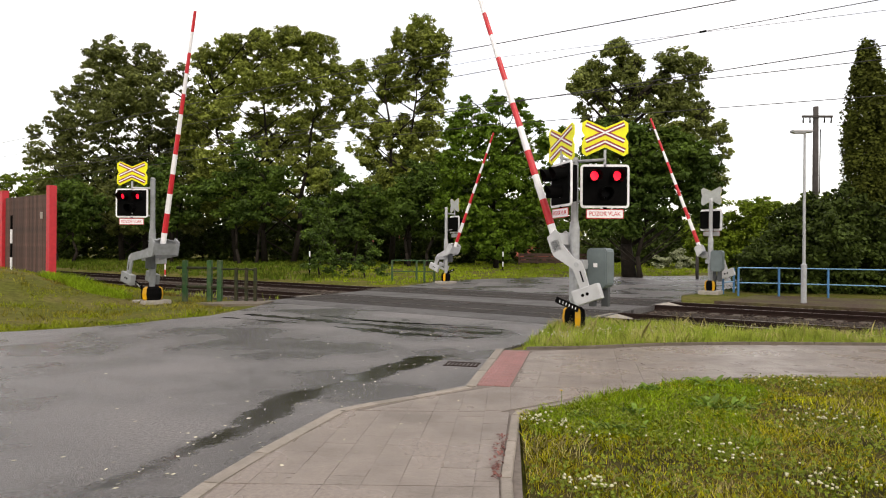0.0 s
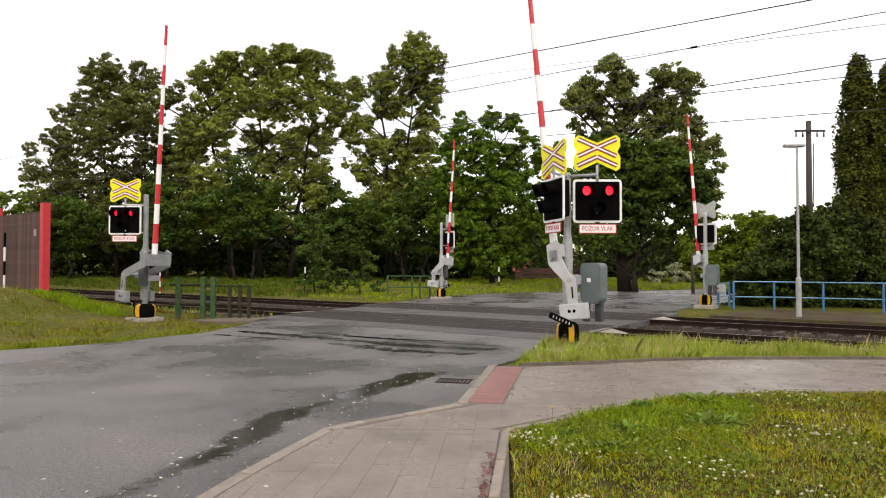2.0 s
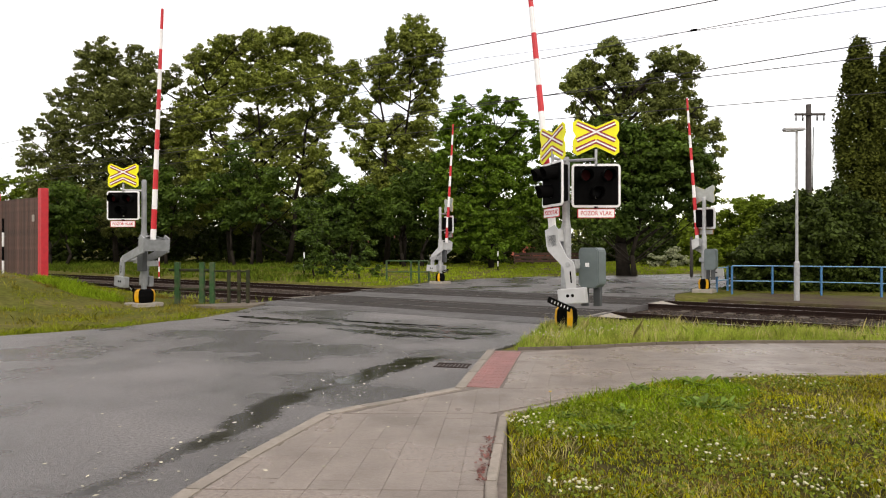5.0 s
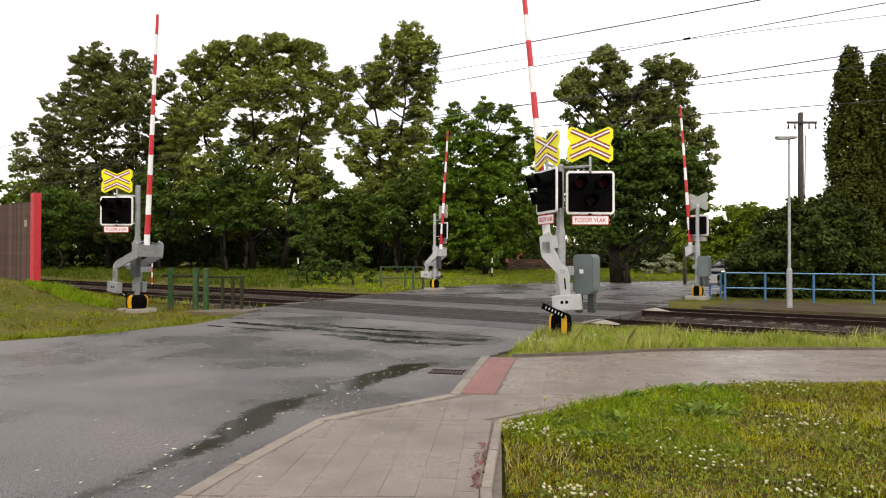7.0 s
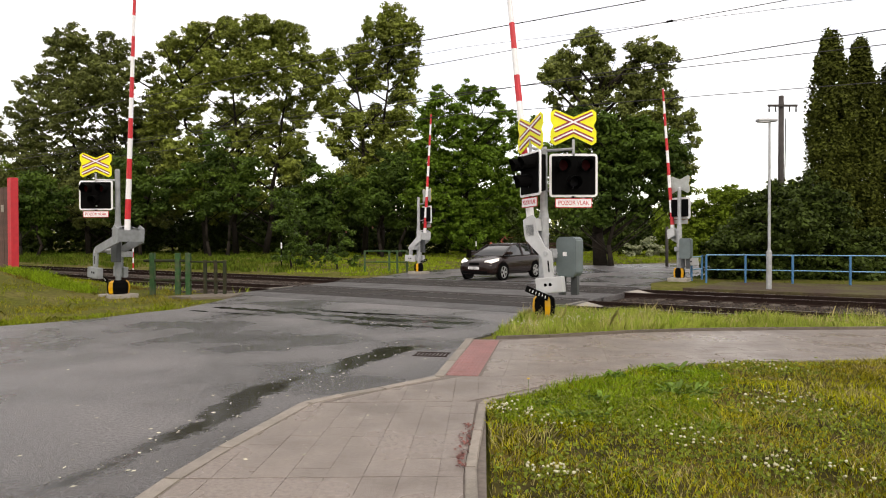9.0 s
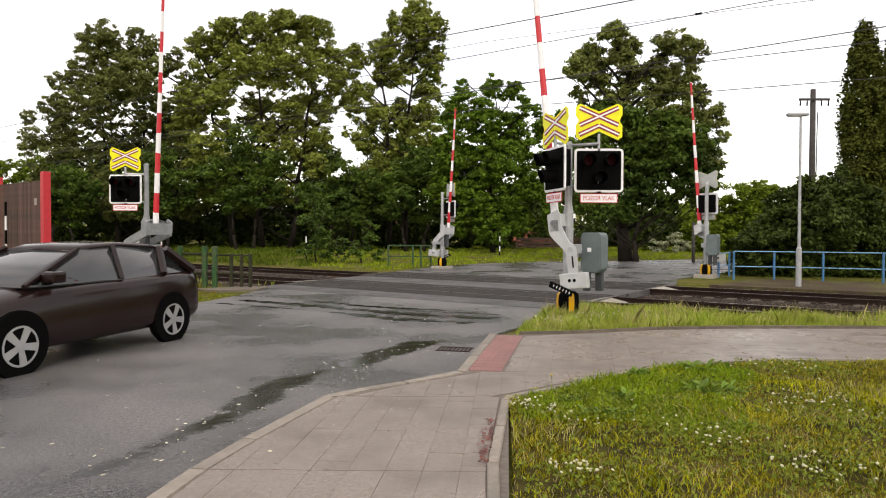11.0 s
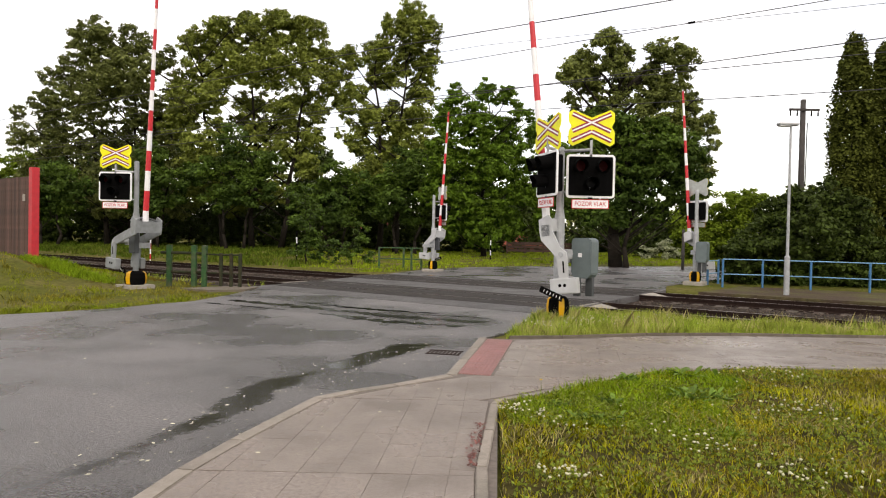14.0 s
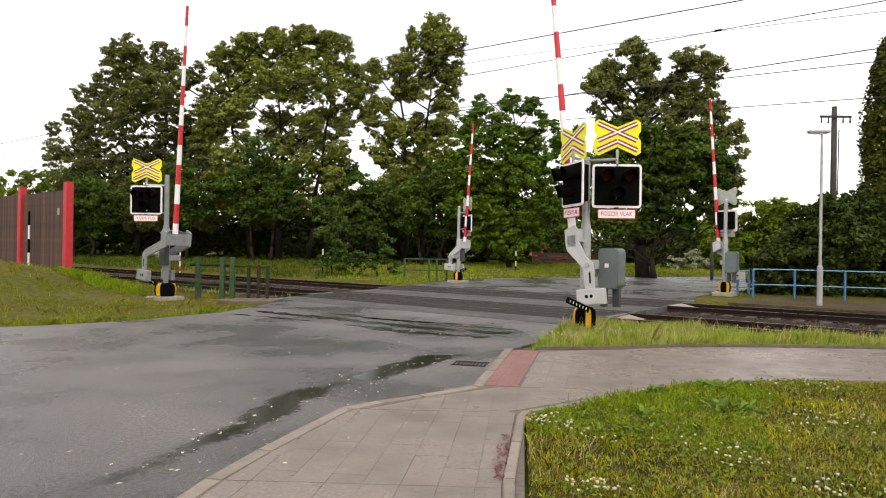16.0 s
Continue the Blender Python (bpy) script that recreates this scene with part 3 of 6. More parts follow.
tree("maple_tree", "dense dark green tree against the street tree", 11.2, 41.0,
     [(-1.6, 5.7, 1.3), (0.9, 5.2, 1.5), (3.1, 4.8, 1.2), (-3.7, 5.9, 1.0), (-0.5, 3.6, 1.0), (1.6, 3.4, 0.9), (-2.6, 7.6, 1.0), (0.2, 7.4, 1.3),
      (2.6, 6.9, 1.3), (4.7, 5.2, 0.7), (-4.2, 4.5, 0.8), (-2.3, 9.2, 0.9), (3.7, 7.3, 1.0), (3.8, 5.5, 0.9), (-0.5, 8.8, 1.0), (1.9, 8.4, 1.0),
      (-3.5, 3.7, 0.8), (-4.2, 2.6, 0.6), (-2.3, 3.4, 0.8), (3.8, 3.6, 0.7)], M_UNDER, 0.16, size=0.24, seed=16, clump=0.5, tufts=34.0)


def column_tree(x, y, h, r, seed):
    """A dense columnar thuja: upright sprays round a slender cone."""
    rng = np.random.default_rng(seed)
    t = thing("thuja_tree", "tall dense dark green columnar thuja", "tree", pose(x, y, hump(x, y)), "row of thujas")
    bm = bmesh.new()
    tube(bm, (0, 0, -0.1), (0, 0, h * 0.9), 0.16, 0.02, 8)
    part("trunk", bm, M_BARK, t, smooth=True)
    k = 760
    f = rng.random(k) ** 1.05
    full = np.minimum(1, (1 - f) * 3.4 + 0.08) ** 0.8 * (0.86 + 0.14 * np.minimum(1, f * 6))
    a = rng.random(k) * 2 * math.pi
    lump = 1 + 0.10 * np.sin(a * 5 + f * 17) + 0.07 * np.sin(a * 3 - f * 41)
    rad = r * full * lump * np.where(np.arange(k) < 160, 0.2 + 0.4 * rng.random(k), 0.78 + 0.22 * rng.random(k))
    c = np.stack([rad * np.cos(a), rad * np.sin(a), f * h], axis=1)
    v, fa = leaf_cards(rng, c, rng.uniform(0.16, 0.32, k), np.full(k, 56), 0.15, flat=1.7, up=0.5)
    part("crown", raw_mesh("crown", v, fa, M_CYPRESS), M_CYPRESS, t)
    return t


column_tree(18.2, 30.0, 10.9, 0.9, 31)
column_tree(19.75, 30.3, 10.6, 0.8, 32)
column_tree(21.3, 30.0, 10.2, 1.0, 33)

LOW = "dense dark green undergrowth below the trees"
tree("shrub", "dark rounded garden shrub behind the blue railing", 13.9, 27.5,
     [(-1.6, 1.1, 1.1), (-0.5, 1.7, 1.2), (0.6, 2.0, 1.3), (1.6, 2.4, 1.3), (-0.8, 0.8, 1.2), (0.8, 0.8, 1.4), (2.2, 1.2, 1.2), (3.2, 1.4, 1.2), (1.2, 3.0, 1.2), (2.1, 3.4, 1.1), (2.8, 2.8, 1.0), (0.2, 2.6, 1.1), (-1.8, 0.4, 0.9), (-0.2, 0.4, 1.0), (1.6, 0.4, 1.0), (3.4, 0.4, 1.0)],
     M_LEAF_DARK, 0.1, size=0.17, clump=0.32, tufts=50.0, density=0.9, seed=41, category="shrub")
tree("shrub", "dark hedge shrub at the foot of the thujas", 18.6, 28.4,
     [(-1.6, 0.9, 1.1), (-0.3, 0.9, 1.1), (1.0, 1.0, 1.1), (2.2, 1.0, 1.1), (3.4, 1.0, 1.1), (-2.2, 0.3, 0.8), (-0.9, 0.3, 0.8), (0.4, 0.3, 0.8), (1.7, 0.3, 0.8), (3.0, 0.3, 0.8)], M_LEAF_DARK, 0.1, size=0.17, clump=0.32, tufts=50.0, density=0.9, seed=42, category="shrub")
tree("shrub", "light green bush at the bend of the street", 24.2, 61.1,
     [(-1.6, 1.3, 2.0), (0.8, 2.1, 2.2), (2.6, 1.5, 2.0), (4.7, 1.7, 2.1)], M_LEAF_LIGHT, 0.1, size=0.26, seed=43, category="shrub")
tree("shrub", "tall light green bushes behind the bend", 28.0, 63, [(-5.0, 3.6, 2.0), (-2.6, 4.2, 2.2), (-0.5, 5.0, 2.0), (1.8, 4.4, 2.2), (4.2, 4.6, 2.4), (-1.5, 2.0, 2.2), (2.6, 2.0, 2.2), (6.5, 4.0, 2.4), (-4.4, 1.6, 2.0)],
     M_LEAF_LIGHT, 0.12, size=0.30, clump=0.6, tufts=16.0, seed=47, category="shrub")
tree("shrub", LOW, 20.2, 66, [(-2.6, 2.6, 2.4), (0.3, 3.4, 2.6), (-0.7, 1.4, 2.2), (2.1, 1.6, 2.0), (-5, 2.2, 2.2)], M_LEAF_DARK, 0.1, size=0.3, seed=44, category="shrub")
tree("small_tree", "slender young tree beside the tracks", -7.9, 38,
     [(-0.1, 3.9, 0.55), (0.4, 3.0, 0.7), (-0.5, 2.5, 0.7), (0.1, 1.6, 0.8), (0.6, 0.9, 0.7), (-0.5, 1.0, 0.6)], M_UNDER, 0.06, size=0.17, seed=45, clump=0.3, tufts=22.0, density=0.8)
tree("shrub", "leafy low shrub beside the tracks", -5.4, 38.5,
     [(-0.9, 1.0, 0.6), (0.4, 2.0, 0.45), (0.5, 1.3, 0.55), (0.0, 0.7, 0.6), (1.0, 0.5, 0.5), (-1.4, 0.5, 0.5)], M_UNDER, 0.05, size=0.17, seed=46, clump=0.3, tufts=34.0, density=0.8, category="shrub")
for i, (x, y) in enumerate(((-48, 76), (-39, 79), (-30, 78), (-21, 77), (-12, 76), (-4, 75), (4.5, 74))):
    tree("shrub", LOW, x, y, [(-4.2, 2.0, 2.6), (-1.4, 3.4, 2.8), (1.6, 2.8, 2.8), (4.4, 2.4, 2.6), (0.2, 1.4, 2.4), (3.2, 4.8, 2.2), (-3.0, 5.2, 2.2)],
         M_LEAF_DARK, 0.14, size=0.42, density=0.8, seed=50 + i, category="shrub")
tree("shrub", "pale green bush behind the wooden fence", -31, 45, [(-3.5, 3.2, 2.0), (-1.5, 3.6, 2.0), (0.5, 3.2, 1.8), (2.2, 2.6, 1.6), (-6, 3, 2.0)],
     M_LEAF_LIGHT, 0.12, size=0.3, seed=61, category="shrub")
tree("shrub", "bush with pale blossom beside the street", 20.0, 60.5,
     [(-1.4, 0.7, 0.8), (-0.4, 0.9, 0.9), (0.8, 0.6, 0.8)], mat("pale_blossom", (0.33, 0.36, 0.22), 0.6, island=0.5, trans=0.2, spec=0.1),
     0.05, size=0.2, seed=62, category="shrub")

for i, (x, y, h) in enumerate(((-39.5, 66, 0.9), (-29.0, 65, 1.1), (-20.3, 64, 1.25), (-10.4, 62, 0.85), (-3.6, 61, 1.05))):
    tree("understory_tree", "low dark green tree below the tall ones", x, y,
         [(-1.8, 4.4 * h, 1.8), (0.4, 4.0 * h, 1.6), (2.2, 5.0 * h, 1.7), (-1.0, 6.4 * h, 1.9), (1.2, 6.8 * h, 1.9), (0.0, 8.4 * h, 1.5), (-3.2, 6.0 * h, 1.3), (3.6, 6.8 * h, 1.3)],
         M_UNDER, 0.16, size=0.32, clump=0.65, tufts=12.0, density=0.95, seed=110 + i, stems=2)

# edge of the wood behind the tall trees; its shade is put into the dark leaf colour
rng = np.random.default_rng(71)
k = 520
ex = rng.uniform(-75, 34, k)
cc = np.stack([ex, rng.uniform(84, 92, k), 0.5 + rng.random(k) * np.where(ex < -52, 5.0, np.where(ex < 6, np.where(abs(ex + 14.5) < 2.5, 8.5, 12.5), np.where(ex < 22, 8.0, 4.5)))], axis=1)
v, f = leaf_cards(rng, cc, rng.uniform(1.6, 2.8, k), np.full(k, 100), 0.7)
tagged(part("wood_edge", raw_mesh("wood_edge", v, f, M_LEAF_DARK), M_LEAF_DARK), "foliage of the wood behind the trees, shade in its dark colour", "woods", kind="stuff")

# distant belt of woods that closes the view all round
rng = np.random.default_rng(70)
ang = np.arange(0, 360, 1.1)
cc = np.stack([np.concatenate([(118 + 10 * np.sin(ang * 0.21)) * np.sin(np.radians(ang))] * 2),
               np.concatenate([(118 + 10 * np.sin(ang * 0.21)) * np.cos(np.radians(ang))] * 2),
               np.concatenate([np.full(len(ang), 2.6), 3.2 + 1.5 * np.sin(ang * 0.7) + rng.normal(size=len(ang)) * 0.8])], axis=1)
v, f = leaf_cards(rng, cc, np.full(len(cc), 2.3), np.full(len(cc), 44), 1.3)
tagged(part("distant_woods", raw_mesh("distant_woods", v, f, M_LEAF), M_LEAF), "far belt of green trees and hedges", "woods", kind="stuff")


# ---- level crossing barriers ----
def lettering(text, size):
    cu = bpy.data.curves.new("lettering", "FONT")
    cu.body, cu.size, cu.extrude = text, size, 0.002
    cu.align_x, cu.align_y = "CENTER", "CENTER"
    tmp = new("lettering_tmp", cu)
    me = bpy.data.meshes.new_from_object(tmp.evaluated_get(bpy.context.evaluated_depsgraph_get()))
    bpy.data.objects.remove(tmp)
    bpy.data.curves.remove(cu)
    return me


def bar(bm, a, b, w, y0, y1, mi=0):
    a, b = Vector(a), Vector(b)
    d = (b - a).normalized()
    p = Vector((-d.y, d.x)) * w / 2
    return plate(bm, [a - p, b - p, b + p, a + p], y0, y1, mi)


CROSS_OUTLINE = [(-0.445, 0.29), (-0.36, 0.35), (0.0, 0.20), (0.36, 0.35), (0.445, 0.29), (0.445, 0.13), (0.39, 0.03), (0.445, -0.07),
                 (0.445, -0.29), (0.36, -0.35), (0.0, -0.18), (-0.36, -0.35), (-0.445, -0.29), (-0.445, -0.07), (-0.39, 0.03), (-0.445, 0.13)]
STROKES = [((-0.37, 0.27), (0.37, -0.06)), ((0.37, 0.27), (-0.37, -0.06)), ((0.0, -0.07), (0.38, -0.245)), ((0.0, -0.07), (-0.38, -0.245))]
FLASHERS = []


def rounded(w, h, r, k=5):
    pts = []
    for cx, cz, a0 in ((w - r, h - r, 0), (r - w, h - r, 90), (r - w, r - h, 180), (w - r, r - h, 270)):
        for i in range(k):
            a = radians(a0 + 90 * i / (k - 1))
            pts.append((cx + r * math.cos(a), cz + r * math.sin(a)))
    return pts


def signal_head(barrier, m, lift=0.0, cross_turn=0.0):
    """Board with two red lamps and a white one, the cross above it and the lettered plate below; m: pose in the barrier's space."""
    bm = bmesh.new()
    plate(bm, rounded(0.47, 0.42, 0.07), 0.0, 0.03, 0)
    plate(bm, rounded(0.425, 0.375, 0.03), -0.006, 0.0, 1)
    board = part("signal_board", bm, [M_WHITE, M_BLACK], barrier, "black lamp board with white rounded rim", at=m @ pose(0, 0, 2.85 + lift))
    bm = bmesh.new()
    box(bm, (-0.40, 0.03, -0.34), (0.40, 0.16, 0.34), 0.03)
    part("housing", bm, M_BLACK, board)
    for i, (lx, lz, material, key) in enumerate(((-0.215, 0.2, M_LENS_ON, "l"), (0.215, 0.2, M_LENS_ON, "r"), (0.0, -0.13, M_LENS_CLEAR, ""))):
        bm = bmesh.new()
        tube(bm, (lx, -0.004, lz), (lx, -0.0075, lz), 0.09, 0.09, 20)
        part("lens", bm, material, board, "red lamp lens" if key else "clear lamp lens", smooth=False)
        bm = bmesh.new()
        outer, inner = [], []
        for j in range(15):
            a = radians(-62 + 304 * j / 14)
            c, s2 = math.cos(a), math.sin(a)
            ln = 0.25 + 0.07 * max(0.0, s2)
            outer.append((bm.verts.new((lx + 0.125 * c, 0, lz + 0.125 * s2)), bm.verts.new((lx + 0.125 * c, -ln, lz + 0.125 * s2 - 0.02))))
            inner.append((bm.verts.new((lx + 0.116 * c, 0, lz + 0.116 * s2)), bm.verts.new((lx + 0.116 * c, -ln, lz + 0.116 * s2 - 0.02))))
        for j in range(14):
            bm.faces.new((outer[j][0], outer[j + 1][0], outer[j + 1][1], outer[j][1]))
            bm.faces.new((inner[j][0], inner[j][1], inner[j + 1][1], inner[j + 1][0]))
            bm.faces.new((outer[j][1], outer[j + 1][1], inner[j + 1][1], inner[j][1]))
        bmesh.ops.recalc_face_normals(bm, faces=bm.faces[:])
        part("hood", bm, M_BLACK, board)
        if key:
            # an added dark red flap, hinged under the hood, swings over the always-lit lens to imitate flashing
            bm = bmesh.new()
            tube(bm, (0, -0.0015, -0.106), (0, 0.0015, -0.106), 0.105, 0.105, 20)
            blade = part("flasher_flap", bm, M_UNLIT_FLAP, board, "added dark red flap that hides the lit lens", at=pose(lx, -0.0125, lz + 0.104))
            FLASHERS.append((blade, key, (lx, -0.0125, lz + 0.104)))
    bm = bmesh.new()
    plate(bm, CROSS_OUTLINE, -0.012, 0.0, 0)
    for f in bm.faces:
        if f.calc_center_median().y > -0.004:
            f.material_index = 1
    cross = part("warning_cross", bm, [M_YELLOW, M_SIGN_BACK], barrier, "yellow double-track warning cross", at=m @ pose(0, 0.02, 3.78 if not cross_turn else 3.62, 0, 0, cross_turn))
    for k, (a, b) in enumerate(STROKES):
        bm = bmesh.new()
        bar(bm, a, b, 0.092, -0.016 - 0.001 * k, -0.012)
        part("border", bm, M_DKRED, cross)
        bm = bmesh.new()
        bar(bm, a, b, 0.030, -0.022 - 0.001 * k, -0.012)
        part("stripe", bm, M_WHITE, cross)
    bm = bmesh.new()
    plate(bm, rounded(0.36, 0.09, 0.012, 3), -0.008, 0.0, 0)
    plate(bm, rounded(0.345, 0.077, 0.008, 3), -0.011, -0.008, 1)
    plate(bm, rounded(0.355, 0.085, 0.008, 3), 0.0, 0.003, 2)
    sign = part("name_plate", bm, [M_RED, M_WHITE, M_SIGN_BACK], barrier, "white plate with red lettering", at=m @ pose(0, 0.0, 2.315 + lift))
    me = lettering("POZOR VLAK", 0.118)
    me.transform(Matrix.Diagonal((0.84, 1.0, 1.0, 1.0)))
    part("lettering", me, M_RED, sign, at=pose(0, -0.0125, 0, 90, 0, 0))
    bm = bmesh.new()
    box(bm, (-0.022, 0.0, 3.2), (0.022, 0.04, 3.55))
    part("bracket", bm, M_GALV, barrier, at=m)
    bm = bmesh.new()
    box(bm, (-0.04, 0.0, 2.39 + lift), (0.04, 0.025, 2.45 + lift))
    part("bracket", bm, M_BLACK, barrier, at=m)
    return board


def barrier(x, y, turn, side, pivot, heads, reach=0.0, length=6.36, z=0.0, group="barriers of the level crossing", pedestal=True, cabinet=True, lift=0.0, girth=1.0, paint=None, mast_top=3.62):
    """Half barrier: mast on a striped stump, lamp boards, cabinet, and the arm with its boom and counterweight.
    The boom lowers along local x; side: +1 where the driver comes from local +y, -1 from -y."""
    b = thing("crossing_barrier", "raised red and white half barrier with warning lamps", "barrier", pose(x, y, z, 0, 0, turn), group)
    if pedestal:
        bm = bmesh.new()
        box(bm, (-0.37, -0.40, -0.25), (0.37, 0.40, 0.11), 0.03)
        part("pedestal", bm, M_CONCRETE, b)
    bm = bmesh.new()
    for i in range(12):
        a0, a1 = 2 * math.pi * i / 12, 2 * math.pi * (i + 1) / 12
        prof = [(0.15, 0.08), (0.21, 0.14), (0.225, 0.30), (0.21, 0.44), (0.15, 0.50)]
        for (r0, z0), (r1, z1) in zip(prof, prof[1:]):
            f = bm.faces.new([bm.verts.new((r * girth * math.cos(a), r * girth * math.sin(a), zz)) for r, a, zz in ((r0, a0, z0), (r0, a1, z0), (r1, a1, z1), (r1, a0, z1))])
            f.material_index = 1 if i % (3 if cabinet else 4) == 1 else 0
    tube(bm, (0, 0, 0.44), (0, 0, 0.50), 0.16 * girth, 0.15 * girth, 16, 0)
    bmesh.ops.remove_doubles(bm, verts=bm.verts[:], dist=0.0005)
    part("stump", bm, [M_BLACK, M_AMBER], b, "black and yellow striped base")
    bm = bmesh.new()
    tube(bm, (0, 0, 0.4), (0, 0, mast_top), 0.078, 0.07, 16)
    tube(bm, (0, 0, mast_top), (0, 0, mast_top + 0.06), 0.078, 0.05, 16)
    tube(bm, (0, 0, 0.62), (0, 0, 2.05), 0.10, 0.10, 16)
    tube(bm, (0, 0, 2.05), (0, 0, 2.2), 0.10, 0.076, 16)
    part("mast", bm, paint or M_GALV, b, smooth=False)
    # drive housing and cabinet behind the mast
    if cabinet:
        bm = bmesh.new()
        plate(bm, [(-0.50, 0.86), (-0.22, 0.86), (-0.15, 0.95), (-0.15, 1.60), (-0.20, 1.66), (-0.52, 1.66), (-0.57, 1.60), (-0.57, 0.95)], -0.44 * side - 0.20, -0.44 * side + 0.20)
        bmesh.ops.bevel(bm, geom=bm.edges[:], offset=0.018, segments=2, affect="EDGES")
        cab = part("cabinet", bm, M_CABINET, b, "grey-green control cabinet")
        bm = bmesh.new()
        box(bm, (-0.38, (-0.44 + 0.202) * side - 0.006, 1.28), (-0.30, (-0.44 + 0.202) * side + 0.006, 1.36))
        part("label_plate", bm, M_WHITE, cab)
        bm = bmesh.new()
        box(bm, (-0.52, -0.50 * side - 0.06, 0.5), (-0.38, -0.50 * side + 0.06, 0.88), 0.01)
        box(bm, (-0.30, -0.36 * side - 0.06, 0.5), (-0.18, -0.36 * side + 0.06, 0.88), 0.01)
        part("cable_duct", bm, M_MOTOR, cab)
    bm = bmesh.new()
    box(bm, (-0.36, -0.34 * side - 0.03, 1.18), (0.06, -0.34 * side + 0.03, 1.30))
    box(bm, (-0.09, min(0, -0.4 * side), 1.16), (0.09, max(0, -0.4 * side), 1.32))
    box(bm, (pivot - 0.09, min(0.0, 0.2 * side), 1.25), (pivot + 0.09, max(0.0, 0.2 * side), 1.43), 0.01)
    box(bm, (min(pivot, 0) - 0.05, -0.05, 1.27), (max(pivot, 0) + 0.05, 0.05, 1.41), 0.01)
    part("drive", bm, M_GALV, b)
    if not cabinet:
        bm = bmesh.new()
        box(bm, (-0.02, 0.11 * side - 0.10, 1.02), (0.30, 0.11 * side + 0.04, 1.62), 0.03)
        part("drive_motor", bm, M_MOTOR, b, "dark grey drive motor housing")
    # black number plate, its figures as plain bars
    bm = bmesh.new()
    t = pose(-0.05, 0.42 * side, 0.575, 0, -20 if side > 0 else 20, 0)
    box(bm, (-0.25, -0.008, -0.06), (0.25, 0.008, 0.06), 0, t, 0)
    for i in range(6):
        for fy in (-0.011, 0.011):
            box(bm, (-0.20 + i * 0.070, fy - 0.002, -0.026), (-0.186 + i * 0.070, fy + 0.002, 0.026), 0, t, 1)
    part("number_plate", bm, [M_BLACK, M_WHITE], b)
    inv = pose(0, 0, 0, 0, 0, -turn)
    for dx, dy, yaw, cross_turn in heads:
        m = inv @ pose(dx, dy, 0, 0, 0, yaw)
        signal_head(b, m, lift, cross_turn)
        p = m.translation
        for z0, z1, r in ((3.36, 3.36, 0.03), (2.55, 2.62, 0.022)):
            bm = bmesh.new()
            tube(bm, (0, 0, z0), (p.x, p.y, z1), r, r, 8)
            part("cross_arm", bm, M_GALV, b)
    # the turning arm, its origin on the pivot
    at = (pivot, 0.24 * side, 1.34)
    paint = paint or M_ARM
    fork, fore = (0.36, 0.055) if cabinet else (0.40, 0.30)
    bm = bmesh.new()
    front = [(0.57 + reach, 0.40), (0.57 + reach, 0.70), (0.36 + reach, 0.78), (0.30 + reach, 0.70), (0.30 + reach, 0.46), (0.02, 0.14), (-0.10, 0.03), (-0.12, -0.10), (-0.10, -0.52),
             (0.08, -0.52), (0.10, -0.06), (0.55 + reach, 0.30)]
    plate(bm, front, fore * side, (fore + 0.045) * side)
    arm = part("boom_arm", bm, paint, b, "grey cranked barrier arm", at=pose(*at))
    back = front if not cabinet else front[:5] + [(0.55 + reach, 0.34)]
    part("side_plate", plate(bmesh.new(), back, -fork * side, (-fork - 0.04) * side), paint, arm)
    # head frame that holds the foot of the boom, with a low pitched cover
    lo, hi = sorted((fore * side, -fork * side))
    part("head_plate", box(bmesh.new(), (0.545 + reach, lo, 0.34), (0.57 + reach, hi, 0.66)), paint, arm)
    part("head_plate", box(bmesh.new(), (0.30 + reach, lo, 0.46), (0.325 + reach, hi, 0.70)), paint, arm)
    part("boom_socket", box(bmesh.new(), (0.345 + reach, -0.10, 0.36), (0.54 + reach, 0.10, 0.60), 0.01), M_ARM_DARK, arm)
    if not cabinet:
        mid = (lo + hi) / 2
        for ya, yb, za, zb in ((lo - 0.06, mid, 0.66, 0.76), (mid, hi + 0.06, 0.76, 0.66)):
            bm = bmesh.new()
            v = [bm.verts.new((x + reach, yy, zz + dz)) for dz in (0.0, 0.02) for x, yy, zz in ((0.28, ya, za), (0.37, ya, za), (0.37, yb, zb), (0.28, yb, zb))]
            for f in ((0, 3, 2, 1), (4, 5, 6, 7), (0, 1, 5, 4), (2, 3, 7, 6), (1, 2, 6, 5), (0, 4, 7, 3)):
                bm.faces.new([v[k] for k in f])
            part("head_cover", bm, paint, arm)
    bm = bmesh.new()
    tube(bm, (0, -fork * side, 0), (0, (fore + 0.07) * side, 0), 0.045, 0.045, 12)
    part("pivot_bolt", bm, M_GALV, arm)
    bm = bmesh.new()
    box(bm, (-0.045, (fore + 0.046) * side, -0.36), (-0.015, (fore + 0.049) * side, -0.14), 0)
    part("slot", bm, M_BLACK, arm)
    for ya, yb in [(fore - 0.055, fore + 0.095)] + ([] if cabinet else [(-fork - 0.10, -fork + 0.04)]):
        bm = bmesh.new()
        box(bm, (-0.30, min(ya * side, yb * side), -0.76), (0.26, max(ya * side, yb * side), -0.46), 0.02)
        for hx in (-0.05, 0.05):
            tube(bm, (hx, (ya - 0.004) * side, -0.60), (hx, (yb + 0.004) * side, -0.60), 0.033, 0.033, 10, 1)
        part("counterweight", bm, [paint, M_BLACK], arm)
    bm = bmesh.new()
    z0, x0 = 0.40, 0.45 + reach
